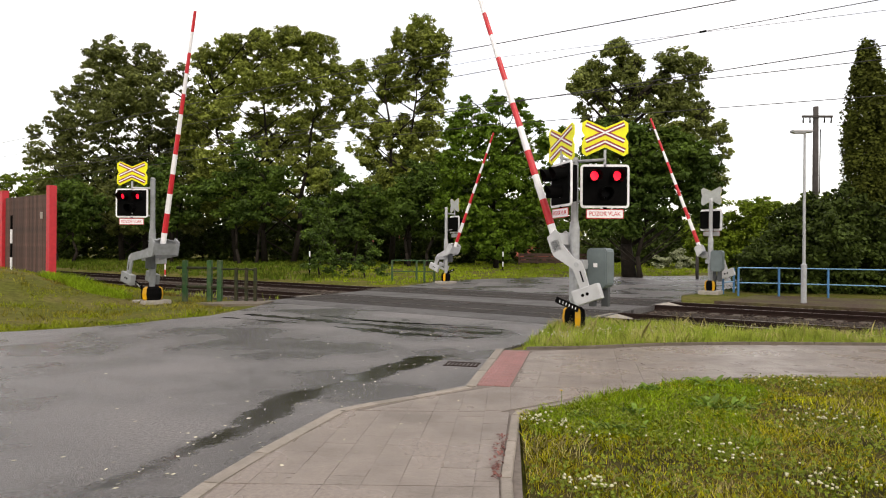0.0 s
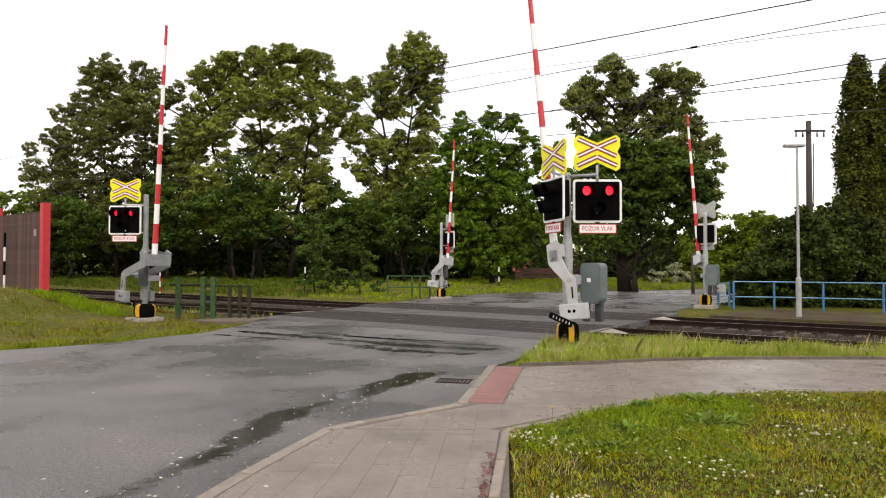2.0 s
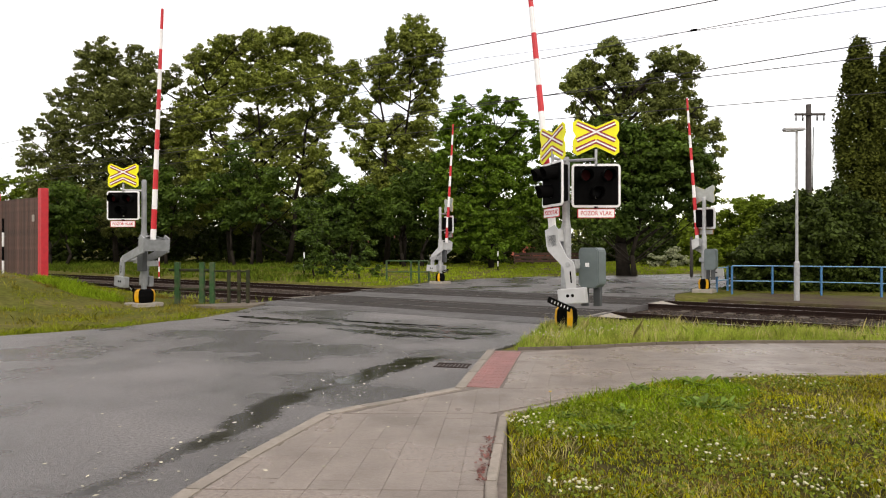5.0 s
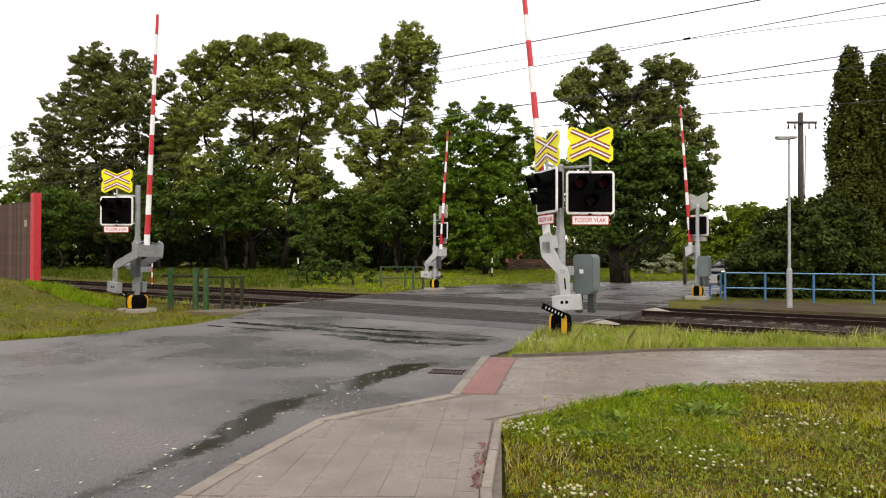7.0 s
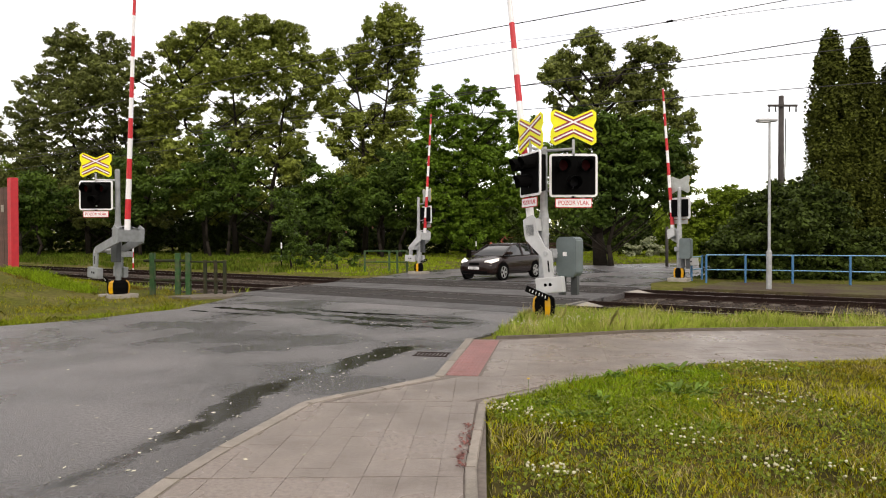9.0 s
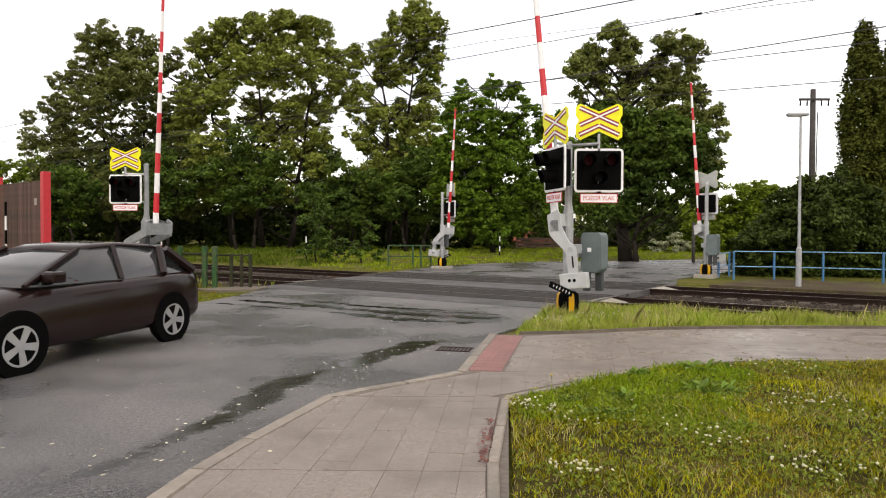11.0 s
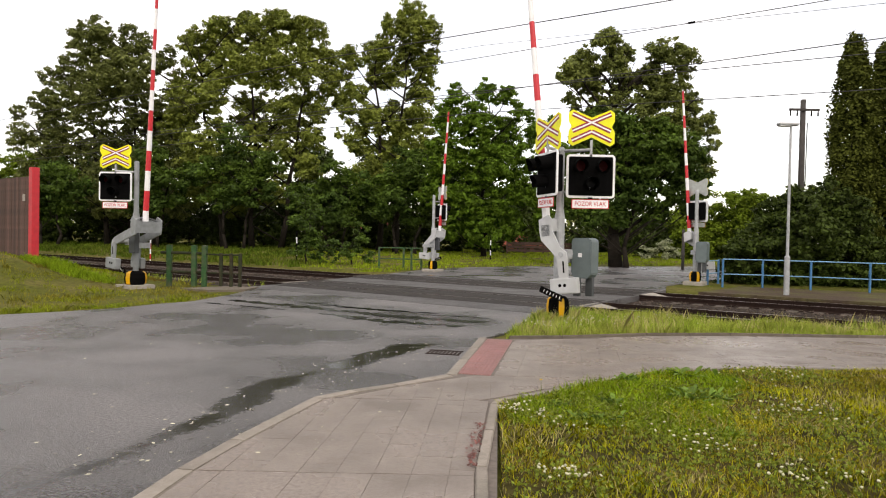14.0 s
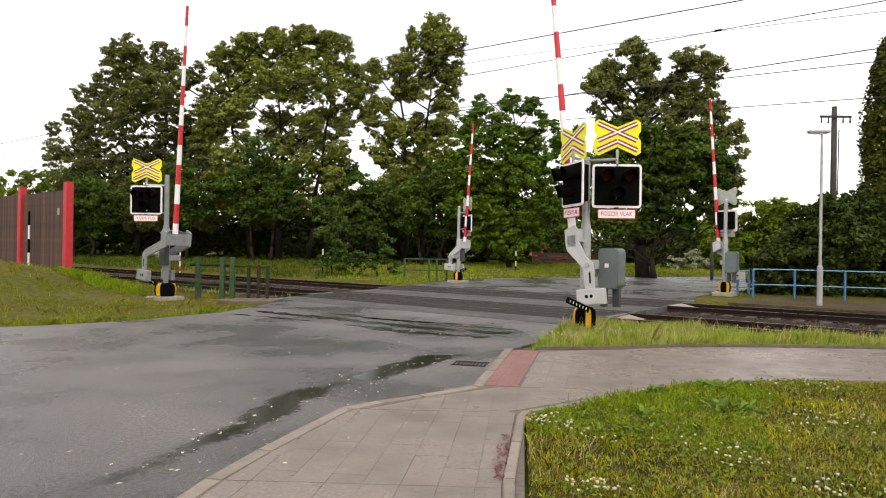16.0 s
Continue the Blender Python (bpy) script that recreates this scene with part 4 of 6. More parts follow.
    sweep(bm, [(x0, 0, z0 + length / 12 * i) for i in range(13)], [0.080 - 0.0034 * i for i in range(13)], 12, [i % 2 for i in range(12)])
    part("boom", bm, [M_WHITE, M_RED], arm, "red and white striped boom")
    return b, arm, at


NR = barrier(2.23, 13.1, TRACK_TURN, 1, -0.20, [(0.53, -0.28, 0, 0), (-0.36, -0.52, -75, 8)], -0.15, pedestal=False, mast_top=3.38)
NL = barrier(-8.98, 19.2, TRACK_TURN + 180, -1, -0.14, [(-0.53, -0.18, 0, 0)], 0.52, 6.65, z=-0.02, cabinet=False, lift=0.07, girth=1.35, paint=M_ARM_DARK)
FR = barrier(9.75, 25.9, TRACK_TURN, -1, -0.30, [(0.10, 0.20, 180 - 55, 0)], 0.12, 5.95)
FM = barrier(-0.60, 32.0, TRACK_TURN + 180, 1, -0.30, [(0.42, 0.25, 180 - 62, 0)], 0.0, 5.95, cabinet=False)


# ---- railings, fence, poles ----
def railing(name, label, points, height, bars, r, material, bar_material=None, group="", lead=0):
    """Posts at the points past the lead, with bars between them at the given heights."""
    x0, y0 = points[0]
    t = thing(name, label, "railing", pose(x0, y0, hump(x0, y0)), group)
    for x, y in points[lead:]:
        bm = bmesh.new()
        dz = hump(x, y) - hump(x0, y0)
        box(bm, (x - x0 - r, y - y0 - r, dz - 0.3), (x - x0 + r, y - y0 + r, height), 0.01)
        part("post", bm, material, t)
    for h in bars:
        for (xa, ya), (xb, yb) in zip(points, points[1:]):
            bm = bmesh.new()
            tube(bm, (xa - x0, ya - y0, h), (xb - x0, yb - y0, h), r * 0.62, r * 0.62, 8)
            part("bar", bm, bar_material or material, t)
    return t


M_OLD_BAR = mat("old_dark_green_bar", (0.028, 0.034, 0.018), 0.7, spec=0.1, vary=0.3, scale=7, stain=(0.05, 0.035, 0.022), stain_scale=4, stain_amount=0.6)
GR = "green railings beside the tracks"
railing("railing", "weathered green steel railing beside the crossing", [(-8.72, 20.3), (-8.44, 20.25), (-7.64, 20.15), (-7.31, 20.1)], 1.27, (0.45, 1.03), 0.07, M_GREEN, M_OLD_BAR, group=GR, lead=1)
railing("railing", "weathered green steel railing with thin posts", [(-7.24, 20.08), (-6.74, 19.9), (-6.40, 19.8), (-6.10, 19.7)], 1.06, (0.45, 1.01), 0.045, M_OLD_BAR, group=GR, lead=1)
railing("railing", "green steel railing on the far side of the tracks", [(-3.35, 33.6), (-2.1, 33.4), (-1.7, 33.35), (-1.2, 33.3)], 1.13, (0.55, 1.1), 0.05, M_GREEN, group=GR)
railing("railing", "light blue two-bar pedestrian railing", [(10.4, 24.9), (11.75, 24.6), (13.15, 23.9), (14.7, 23.0), (16.4, 22.1), (18.2, 21.2)], 1.06,
        (0.50, 1.06), 0.032, M_BLUE, M_BLUE_PALE)
railing("railing", "short blue railing behind the barrier", [(10.35, 26.2), (11.1, 27.0)], 1.0, (0.45, 0.95), 0.035, M_BLUE, M_BLUE_PALE)

bm = bmesh.new()
slab(bm, [(-7.6, 19.0), (-6.6, 18.5), (-5.7, 18.9), (-5.6, 19.9), (-6.5, 20.0)], -0.3, 0.03)
tagged(part("culvert_cover", bm, M_KERB_DARK), "weathered concrete culvert cover beside the road", "culvert", kind="structure")


def noise_fence():
    t = thing("noise_fence", "tall weathered brown board fence between red posts", "fence", pose(0, 0, 0))
    for k in range(6):
        s0 = 28.85 + 4.55 * k
        x, y = sn(s0, 12.5)
        bm = bmesh.new()
        m = pose(x, y, 0, 0, 0, TRACK_TURN)
        box(bm, (-0.15, -0.14, -0.3), (0.15, 0.14, 4.12), 0.015, m)
        part("post", bm, M_POST, t)
        bm = bmesh.new()
        for i in range(2):
            z = 1.0 + 2.2 * i
            box(bm, (0.15, -0.06, z), (4.40, -0.02, z + 0.12), 0, m)
        part("rail_board", bm, M_WOOD, t)
        plank = bmesh.new()
        box(plank, (-0.099, -0.014, -0.3), (0.099, 0.014, 3.78))
        me = mesh_of(plank, "board")
        me.materials.append(M_WOOD)
        for i in range(21):
            sx, sy = sn(s0 + 0.255 + 0.2035 * i, 12.5 + 0.004 * ((i * 7) % 3))
            part("board", me, M_WOOD, t, at=pose(sx, sy, 0, 0, 0, TRACK_TURN))
    return t


noise_fence()
t = thing("fence_plate", "small pale notice plate on the board fence", "plate", pose(*sn(29.64, 12.455), 2.93, 0, 0, TRACK_TURN))
bm = bmesh.new()
box(bm, (-0.11, -0.008, -0.14), (0.11, 0.008, 0.14), 0.004)
part("plate", bm, M_CONCRETE, t)


def street_lamp(x, y):
    t = thing("street_lamp", "slim grey street lamp with a flat head", "street lamp", pose(x, y, 0))
    bm = bmesh.new()
    tube(bm, (0, 0, -0.3), (0, 0, 1.2), 0.085, 0.085, 14)
    tube(bm, (0, 0, 1.2), (0, 0, 1.26), 0.085, 0.05, 14)
    part("sleeve", bm, M_GALV, t)
    bm = bmesh.new()
    tube(bm, (0, 0, 1.2), (0, 0, 5.45), 0.048, 0.036, 12)
    part("pole", bm, M_GALV, t)
    bm = bmesh.new()
    box(bm, (-0.42, -0.12, 5.42), (0.22, 0.12, 5.52), 0.04)
    part("lamp_head", bm, M_GALV, t)
    bm = bmesh.new()
    box(bm, (-0.38, -0.09, 5.395), (-0.02, 0.09, 5.425), 0.01)
    part("diffuser", bm, M_WHITE, t)


street_lamp(11.0, 21.4)


def power_pole(x, y):
    t = thing("power_pole", "dark wooden power pole with insulators on a crossarm", "power pole", pose(x, y, hump(x, y)))
    bm = bmesh.new()
    tube(bm, (0, 0, -0.3), (0, 0, 9.9), 0.19, 0.14, 12)
    part("pole", bm, M_POLE, t, smooth=True)
    bm = bmesh.new()
    box(bm, (-0.85, -0.2, 9.25), (0.85, -0.1, 9.37))
    part("crossarm", bm, M_POLE, t)
    for dx in (-0.78, -0.4, 0.4, 0.78):
        bm = bmesh.new()
        tube(bm, (dx, -0.15, 8.95), (dx, -0.15, 9.25), 0.05, 0.03, 8)
        part("insulator", bm, M_BLACK, t)
    bm = bmesh.new()
    tube(bm, (0.2, -0.05, 5.0), (0.24, -0.05, 8.6), 0.03, 0.03, 6)
    part("cable", bm, M_BLACK, t)


power_pole(20.2, 38.0)
bm = bmesh.new()
tube(bm, (14.3, 40.0, -0.2), (14.3, 40.0, 2.4), 0.10, 0.09, 10)
tagged(part("wooden_post", bm, M_POLE, smooth=True), "weathered wooden pole beside the street", "pole")


def house(x, y):
    t = thing("house", "brick house with a red tiled roof behind trees", "house", pose(x, y, hump(x, y) - 1.9))
    brick = mat("house_brick", (0.30, 0.12, 0.075), 0.8, vary=0.25, scale=4)
    tile = mat("roof_tile", (0.33, 0.09, 0.055), 0.7, vary=0.25, scale=5)
    bm = bmesh.new()
    box(bm, (-5, -3.5, -0.2), (5, 3.5, 2.8))
    part("wall", bm, brick, t)
    bm = bmesh.new()
    for sgn in (1, -1):
        v = [bm.verts.new(p) for p in ((-5.4, -4.0 * sgn, 2.55), (5.4, -4.0 * sgn, 2.55), (5.4, 0, 5.6), (-5.4, 0, 5.6), (-5.4, -4.0 * sgn, 2.75), (5.4, -4.0 * sgn, 2.75), (5.4, 0, 5.8), (-5.4, 0, 5.8))]
        for f in ((0, 1, 2, 3), (4, 5, 6, 7), (0, 1, 5, 4), (1, 2, 6, 5), (2, 3, 7, 6), (3, 0, 4, 7)):
            bm.faces.new([v[i] for i in f])
    bmesh.ops.recalc_face_normals(bm, faces=bm.faces[:])
    roof = part("roof", bm, tile, t)
    bm = bmesh.new()
    box(bm, (1.6, -0.4, 4.6), (2.3, 0.4, 6.6))
    part("chimney", bm, brick, roof)
    for wx in (-3.2, 0.2, 3.2):
        bm = bmesh.new()
        box(bm, (wx - 0.6, -3.56, 1.95), (wx + 0.6, -3.48, 2.5))
        part("window", bm, M_GLASS_DARK, t)


M_GLASS_DARK = mat("window_glass", (0.04, 0.045, 0.05), 0.1, vary=0.05)
house(9.5, 88.0)
house(-13.0, 96.0)


def board_fence(x0, x1, y):
    t = thing("garden_fence", "low brown wooden garden fence across the meadow", "fence", pose(x0, y, hump(x0, y)))
    k = int((x1 - x0) / 1.9)
    for i in range(k + 1):
        bm = bmesh.new()
        box(bm, (1.9 * i - 0.07, -0.07, -0.3), (1.9 * i + 0.07, 0.07, 1.3))
        part("post", bm, M_WOOD, t)
        if i < k:
            for z in (0.25, 0.62, 0.98):
                bm = bmesh.new()
                box(bm, (1.9 * i + 0.07, -0.02, z), (1.9 * i + 1.83, 0.02, z + 0.28))
                part("board", bm, M_WOOD, t)


board_fence(6.5, 14.5, 70.0)


def marker_post(x, y, h, a, b, label):
    t = thing("marker_post", label, "marker post", pose(x, y, hump(x, y)))
    bm = bmesh.new()
    sweep(bm, [(0, 0, -0.3)] + [(0, 0, h * i / 5) for i in range(1, 6)], [0.045] * 6, 8, [0, 1, 0, 1, 0])
    part("post", bm, [a, b], t)


marker_post(-17.8, 40.0, 1.6, M_WHITE, M_RED, "slim red and white marker post by the tracks")
marker_post(*sn(31.86, 12.2), 3.0, M_BLACK, M_WHITE, "slim black and white marker post before the board fence")
marker_post(-9.2, 41.0, 1.9, M_BLACK, M_WHITE, "slim black and white marker post in the grass")
marker_post(3.4, 50.0, 1.9, M_BLACK, M_WHITE, "slim black and white marker post in the grass")


# ---- overhead wires along the tracks ----
def wire(n, z, rise, r, s0=-58.0, s1=92.0):
    """A wire along the tracks at n; it climbs by rise per metre over the crossing and hangs level beyond."""
    pts = []
    for i in range(41):
        q = s0 + (s1 - s0) * i / 40
        pts.append((*sn(q, n), z + rise * min(max(q, -4.0), 14.0) + 0.0004 * max(q - 14, 0) ** 1.5))
    bm = sweep(bmesh.new(), pts, [r] * 41, 5)
    return tagged(part("overhead_wire", bm, M_WIRE), "thin dark overhead wire above the tracks", "wire", "overhead wires of the railway")


for n, z, rise, r in ((15.0, 6.90, 0.0197, 0.012), (15.85, 6.69, -0.001, 0.009), (15.85, 5.76, -0.008, 0.011), (20.45, 6.58, 0.028, 0.012),
                      (20.45, 5.63, 0.041, 0.012), (21.3, 8.07, 0.060, 0.007)):
    wire(n, z, rise, r)
for q in (4.2, -0.6):
    bm = bmesh.new()
    x, y = sn(q, 15.85)
    sweep(bm, [(x - 0.02 * U.x * k, y - 0.02 * U.y * k, 6.69) for k in range(-4, 5)], [0.012, 0.03, 0.03, 0.018, 0.03, 0.018, 0.03, 0.03, 0.012], 8)
    tagged(part("wire_insulator", bm, M_BLACK), "small dark insulator on the overhead wire", "insulator", "insulators on the wire")


# ---- ground cover ----
def inside(px, py, poly):
    ok = np.zeros(len(px), bool)
    for (x0, y0), (x1, y1) in zip(poly, poly[1:] + poly[:1]):
        c = (y0 > py) != (y1 > py)
        ok ^= c & (px < (x1 - x0) * (py - y0) / (y1 - y0 + 1e-12) + x0)
    return ok


def heights(px, py):
    f = np.maximum(0, 1 - np.hypot(px + 16.0, (py - 19.3) * 0.9) / 7.6)
    h = 1.15 * f * f * (3 - 2 * f)
    far = np.maximum(0, np.hypot(px, py) - 40)
    return h + np.minimum(far * 0.004, 1.5) - 0.035


def grass(name, label, poly, count, tall, width, material, seed, z=None, tuft=0.0, bend=0.5):
    """Single blades over a plan outline; tuft gathers them."""
    rng = np.random.default_rng(seed)
    a = np.array(poly)
    px = rng.uniform(a[:, 0].min(), a[:, 0].max(), count * 3)
    py = rng.uniform(a[:, 1].min(), a[:, 1].max(), count * 3)
    if tuft:
        q = rng.integers(0, max(1, count // 14), count * 3)
        px, py = px[q] + rng.normal(size=count * 3) * tuft, py[q] + rng.normal(size=count * 3) * tuft
    k = inside(px, py, list(poly))
    px, py = px[k][:count], py[k][:count]
    n = len(px)
    pz = heights(px, py) if z is None else np.full(n, z)
    patch = 0.75 + 0.35 * np.sin(px * 2.1 + 1.3 * np.sin(py * 1.7)) * np.sin(py * 2.6 + px)
    h = tall * (0.35 + 0.9 * rng.random(n)) * patch
    an = rng.random(n) * 2 * math.pi
    dx, dy = np.cos(an), np.sin(an)
    b = rng.random(n) * 2 * math.pi
    ln = h * bend * rng.random(n) * 1.6
    w = width * (0.6 + 0.8 * rng.random(n))
    p = np.stack([px, py, pz - 0.01], 1)
    side = np.stack([dx * w / 2, dy * w / 2, np.zeros(n)], 1)
    lean = np.stack([np.cos(b) * ln, np.sin(b) * ln, np.zeros(n)], 1)
    up = np.stack([np.zeros(n), np.zeros(n), h], 1)
    v = np.stack([p - side, p + side, p + side * 0.7 + up * 0.6 + lean * 0.35, p + up + lean, p - side * 0.7 + up * 0.6 + lean * 0.35], 1).reshape(-1, 3)
    i = np.arange(n) * 5
    f = np.stack([i, i + 1, i + 2, i + 3, i + 4], 1)
    return tagged(part(name, raw_mesh(name, v, f, material), material), label, "grass", kind="stuff")


LAWN = [(-0.25, -9.0), (0.19, 1.5), (0.52, 6.28), (1.06, 6.72), (1.62, 7.22), (2.62, 8.00), (3.9, 8.30), (6.0, 8.42), (12.0, 8.70), (14, 1.5), (14, -9.0)]
STRIP = [(1.15, 11.5), (1.0, 10.75), (1.25, 10.72), (1.95, 10.82), (3.4, 11.30), (4.95, 11.55), (7.1, 11.6), (18, 11.7), sn(-6.5, 14.6), sn(6.0, 14.4), sn(6.5, 12.9)]
BANK = [(-8.4, 12.55), (-7.6, 13.25), (-6.9, 14.05), (-6.5, 14.95), (-6.0, 15.8), (-5.9, 17.6), (-7.2, 18.9), sn(18.5, 13.6), sn(44, 13.6),
        (-34, 24), (-30, 5.2), (-14, 9.8)]
M_TURF = mat("dark_turf", (0.04, 0.036, 0.012), 0.95, vary=0.4, scale=9, bump=0.6, bscale=40, spec=0.05,
             stain=(0.115, 0.085, 0.025), stain_scale=1.2, stain_amount=0.7)
bm = bmesh.new()
slab(bm, LAWN, -0.2, 0.03)
tagged(part("lawn", bm, M_TURF), "patchy roadside lawn soil with brownish spots", "lawn", kind="structure")
NEAR_LAWN = LAWN[2:8] + [(8.0, 9.1), (8.0, 3.0), (0.28, 3.0)]
grass("lawn_grass", "short yellow-green lawn grass with clover", NEAR_LAWN, 74000, 0.085, 0.006, M_GRASS, 81, z=0.03, tuft=0.05, bend=0.8)
grass("lawn_grass", "short fresh green lawn grass between clover", [(0.55, 5.6), (0.60, 6.3), (1.65, 7.2), (2.6, 7.95), (3.2, 8.1), (3.4, 7.4), (2.6, 6.2), (2.4, 5.2), (1.9, 4.9), (1.5, 5.5)], 15000, 0.095, 0.006, M_LUSH, 88, z=0.03, tuft=0.09, bend=0.7)
grass("lawn_grass", "short yellow-green lawn grass beside the path", [(-0.2, -9.0), (0.2, 1.5), (0.28, 3.0), (8.0, 3.0), (12, 8.6), (14, 8.7), (14, -9.0)], 14000, 0.085, 0.012, M_GRASS, 97, z=0.03, tuft=0.06, bend=0.8)
grass("dry_grass", "thin straw-coloured dry blades in the lawn", NEAR_LAWN, 14000, 0.11, 0.004, M_STRAW, 89, z=0.03, tuft=0.12, bend=0.9)
grass("lawn_tufts", "taller lush green grass tufts on the lawn", [(0.56, 5.9), (0.62, 6.35), (1.65, 7.2), (2.6, 7.95), (3.2, 8.1), (3.5, 8.0), (3.3, 7.1), (2.3, 6.6), (1.6, 6.0)],
      5000, 0.15, 0.009, M_LUSH, 82, z=0.03, tuft=0.07, bend=0.6)
grass("verge_grass", "tall unmown flowering grass beside the tracks", STRIP, 62000, 0.23, 0.0065, M_TALL, 83, z=-0.02, tuft=0.08, bend=0.5)
grass("verge_grass", "pale seeding grass stalks beside the tracks", STRIP, 5500, 0.34, 0.006, M_STRAW, 93, z=-0.02, tuft=0.12, bend=0.45)
RIGHT_VERGE = [(6.0, 11.7), (18, 11.8), (18, 13.0), (6.0, 13.2)]
grass("verge_grass", "tall grass between path and rails", RIGHT_VERGE, 20000, 0.23, 0.0055, M_TALL, 94, z=-0.05, tuft=0.08, bend=0.45)
grass("verge_grass", "pale seeding grass stalks between path and rails", RIGHT_VERGE, 3200, 0.34, 0.005, M_STRAW, 95, z=-0.05, tuft=0.12, bend=0.4)
grass("bank_grass", "yellow-green rough grass on the bank", BANK, 66000, 0.13, 0.013, M_BANK, 84, tuft=0.12, bend=0.7)
grass("bank_grass", "long fresh green grass round the barrier foot", [(-9.7, 19.7), (-11.4, 21.2), (-13.4, 21.6), (-13.2, 20.4), (-11.0, 19.3), (-9.9, 19.2)], 4500, 0.26, 0.012, M_LUSH, 120, tuft=0.14, bend=0.7)
grass("bank_grass", "ragged longer grass along the edge of the road", [(-8.5, 12.5), (-7.7, 13.2), (-7.0, 14.0), (-6.6, 14.9), (-6.1, 15.8), (-6.0, 17.4), (-6.5, 17.5), (-6.8, 15.9), (-7.4, 14.5), (-8.3, 13.6), (-14, 10.9), (-14, 9.9)], 9000, 0.15, 0.010, M_VERGE, 121, tuft=0.10, bend=0.9)
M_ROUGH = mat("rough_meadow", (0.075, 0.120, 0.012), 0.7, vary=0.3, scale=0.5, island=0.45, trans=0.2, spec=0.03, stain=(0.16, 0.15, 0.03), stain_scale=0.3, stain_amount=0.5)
grass("meadow_grass", "bright green mown meadow beyond the tracks", [sn(19.5, 23.2), sn(25, 23.2), (-13, 62), (-13, 88), (34, 80), (23, 51), (16, 45.6), (9.8, 42.4), (5, 40.9), (1.3, 37.7), (-1.4, 34.0)],
      34000, 0.20, 0.06, M_MEADOW, 85, tuft=0.25, bend=0.6)
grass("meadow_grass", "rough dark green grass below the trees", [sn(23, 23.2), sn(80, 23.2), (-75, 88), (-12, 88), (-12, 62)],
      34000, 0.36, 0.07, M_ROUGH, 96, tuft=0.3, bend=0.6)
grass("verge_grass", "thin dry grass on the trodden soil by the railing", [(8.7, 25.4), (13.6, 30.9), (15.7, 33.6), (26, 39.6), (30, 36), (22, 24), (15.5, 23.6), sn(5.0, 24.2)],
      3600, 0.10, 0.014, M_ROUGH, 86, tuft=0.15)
grass("track_weeds", "sparse weeds along the edge of the ballast", [sn(16.9, 13.6), sn(50, 13.6), sn(50, 14.3), sn(16.9, 14.3)], 5000, 0.22, 0.014, M_TALL, 87, z=-0.06, tuft=0.2)


def clover(poly, spots, count, seed, lift=0.03, label="small white clover flower heads in the lawn"):
    """Clover heads on short stalks, gathered in patches."""
    rng = np.random.default_rng(seed)
    bm0 = bmesh.new()
    bmesh.ops.create_icosphere(bm0, subdivisions=1, radius=1.0)
    bv = np.array([v.co[:] for v in bm0.verts])
    bf = np.array([[v.index for v in f.verts] for f in bm0.faces])
    bm0.free()
    sp = np.array(spots)
    q = rng.choice(len(sp), count, p=sp[:, 3] / sp[:, 3].sum())
    px = sp[q, 0] + rng.normal(size=count) * sp[q, 2]
    py = sp[q, 1] + rng.normal(size=count) * sp[q, 2] * 0.7
    k = inside(px, py, list(poly))
    px, py = px[k], py[k]
    n = len(px)
    r = rng.uniform(0.008, 0.0135, n)
    c = np.stack([px, py, lift + rng.uniform(0.07, 0.12, n)], 1)
    v = (bv[None] * r[:, None, None] * (1 + 0.25 * rng.normal(size=(n, len(bv), 1))) * np.array((1, 1, 0.8)) + c[:, None]).reshape(-1, 3)
    f = (bf[None] + (np.arange(n) * len(bv))[:, None, None]).reshape(-1, 3)
    m = mat("clover_white", (0.52, 0.50, 0.34), 0.7, vary=0.2, scale=60, island=0.15, spec=0.1)
    tagged(part("clover_flowers", raw_mesh("clover_flowers", v, f, m), m), label, "flowers", kind="stuff")


rng = np.random.default_rng(92)
k = 5000
a = np.array([(0.75, 5.8), (2.0, 4.9), (2.4, 4.3), (3.2, 6.0), (1.6, 6.3), (2.6, 6.9), (3.6, 5.2), (0.85, 4.3), (3.9, 7.8), (1.8, 5.5)])
q = rng.integers(0, len(a), k)
px, py = a[q, 0] + rng.normal(size=k) * 0.42, a[q, 1] + rng.normal(size=k) * 0.3
ok = inside(px, py, LAWN)
c = np.stack([px, py, 0.03 + rng.uniform(0.03, 0.075, k)], 1)[ok]
v, f = leaf_cards(rng, c, np.full(len(c), 0.012), np.full(len(c), 3), 0.028)
M_CLOVER = mat("clover_leaves", (0.17, 0.215, 0.025), 0.55, vary=0.25, scale=5, island=0.4, trans=0.2, spec=0.15)
tagged(part("clover_leaves", raw_mesh("clover_leaves", v, f, M_CLOVER), M_CLOVER), "patches of small round clover leaves in the lawn", "clover", kind="stuff")

clover(LAWN, [(0.62, 5.88, 0.12, 5), (0.79, 5.67, 0.12, 4), (0.94, 5.4, 0.12, 2), (3.18, 6.07, 0.2, 6), (3.4, 5.9, 0.18, 2), (2.0, 4.85, 0.22, 5), (1.85, 5.1, 0.2, 3),
              (2.23, 4.34, 0.2, 4), (2.5, 4.2, 0.25, 3), (0.84, 4.25, 0.10, 4), (0.65, 4.25, 0.06, 1), (3.84, 7.70, 0.25, 4), (4.96, 8.1, 0.2, 1), (1.66, 5.44, 0.3, 2), (2.85, 6.06, 0.3, 2),
              (3.5, 4.6, 0.5, 2), (4.6, 6.6, 0.8, 2)], 215, 91)
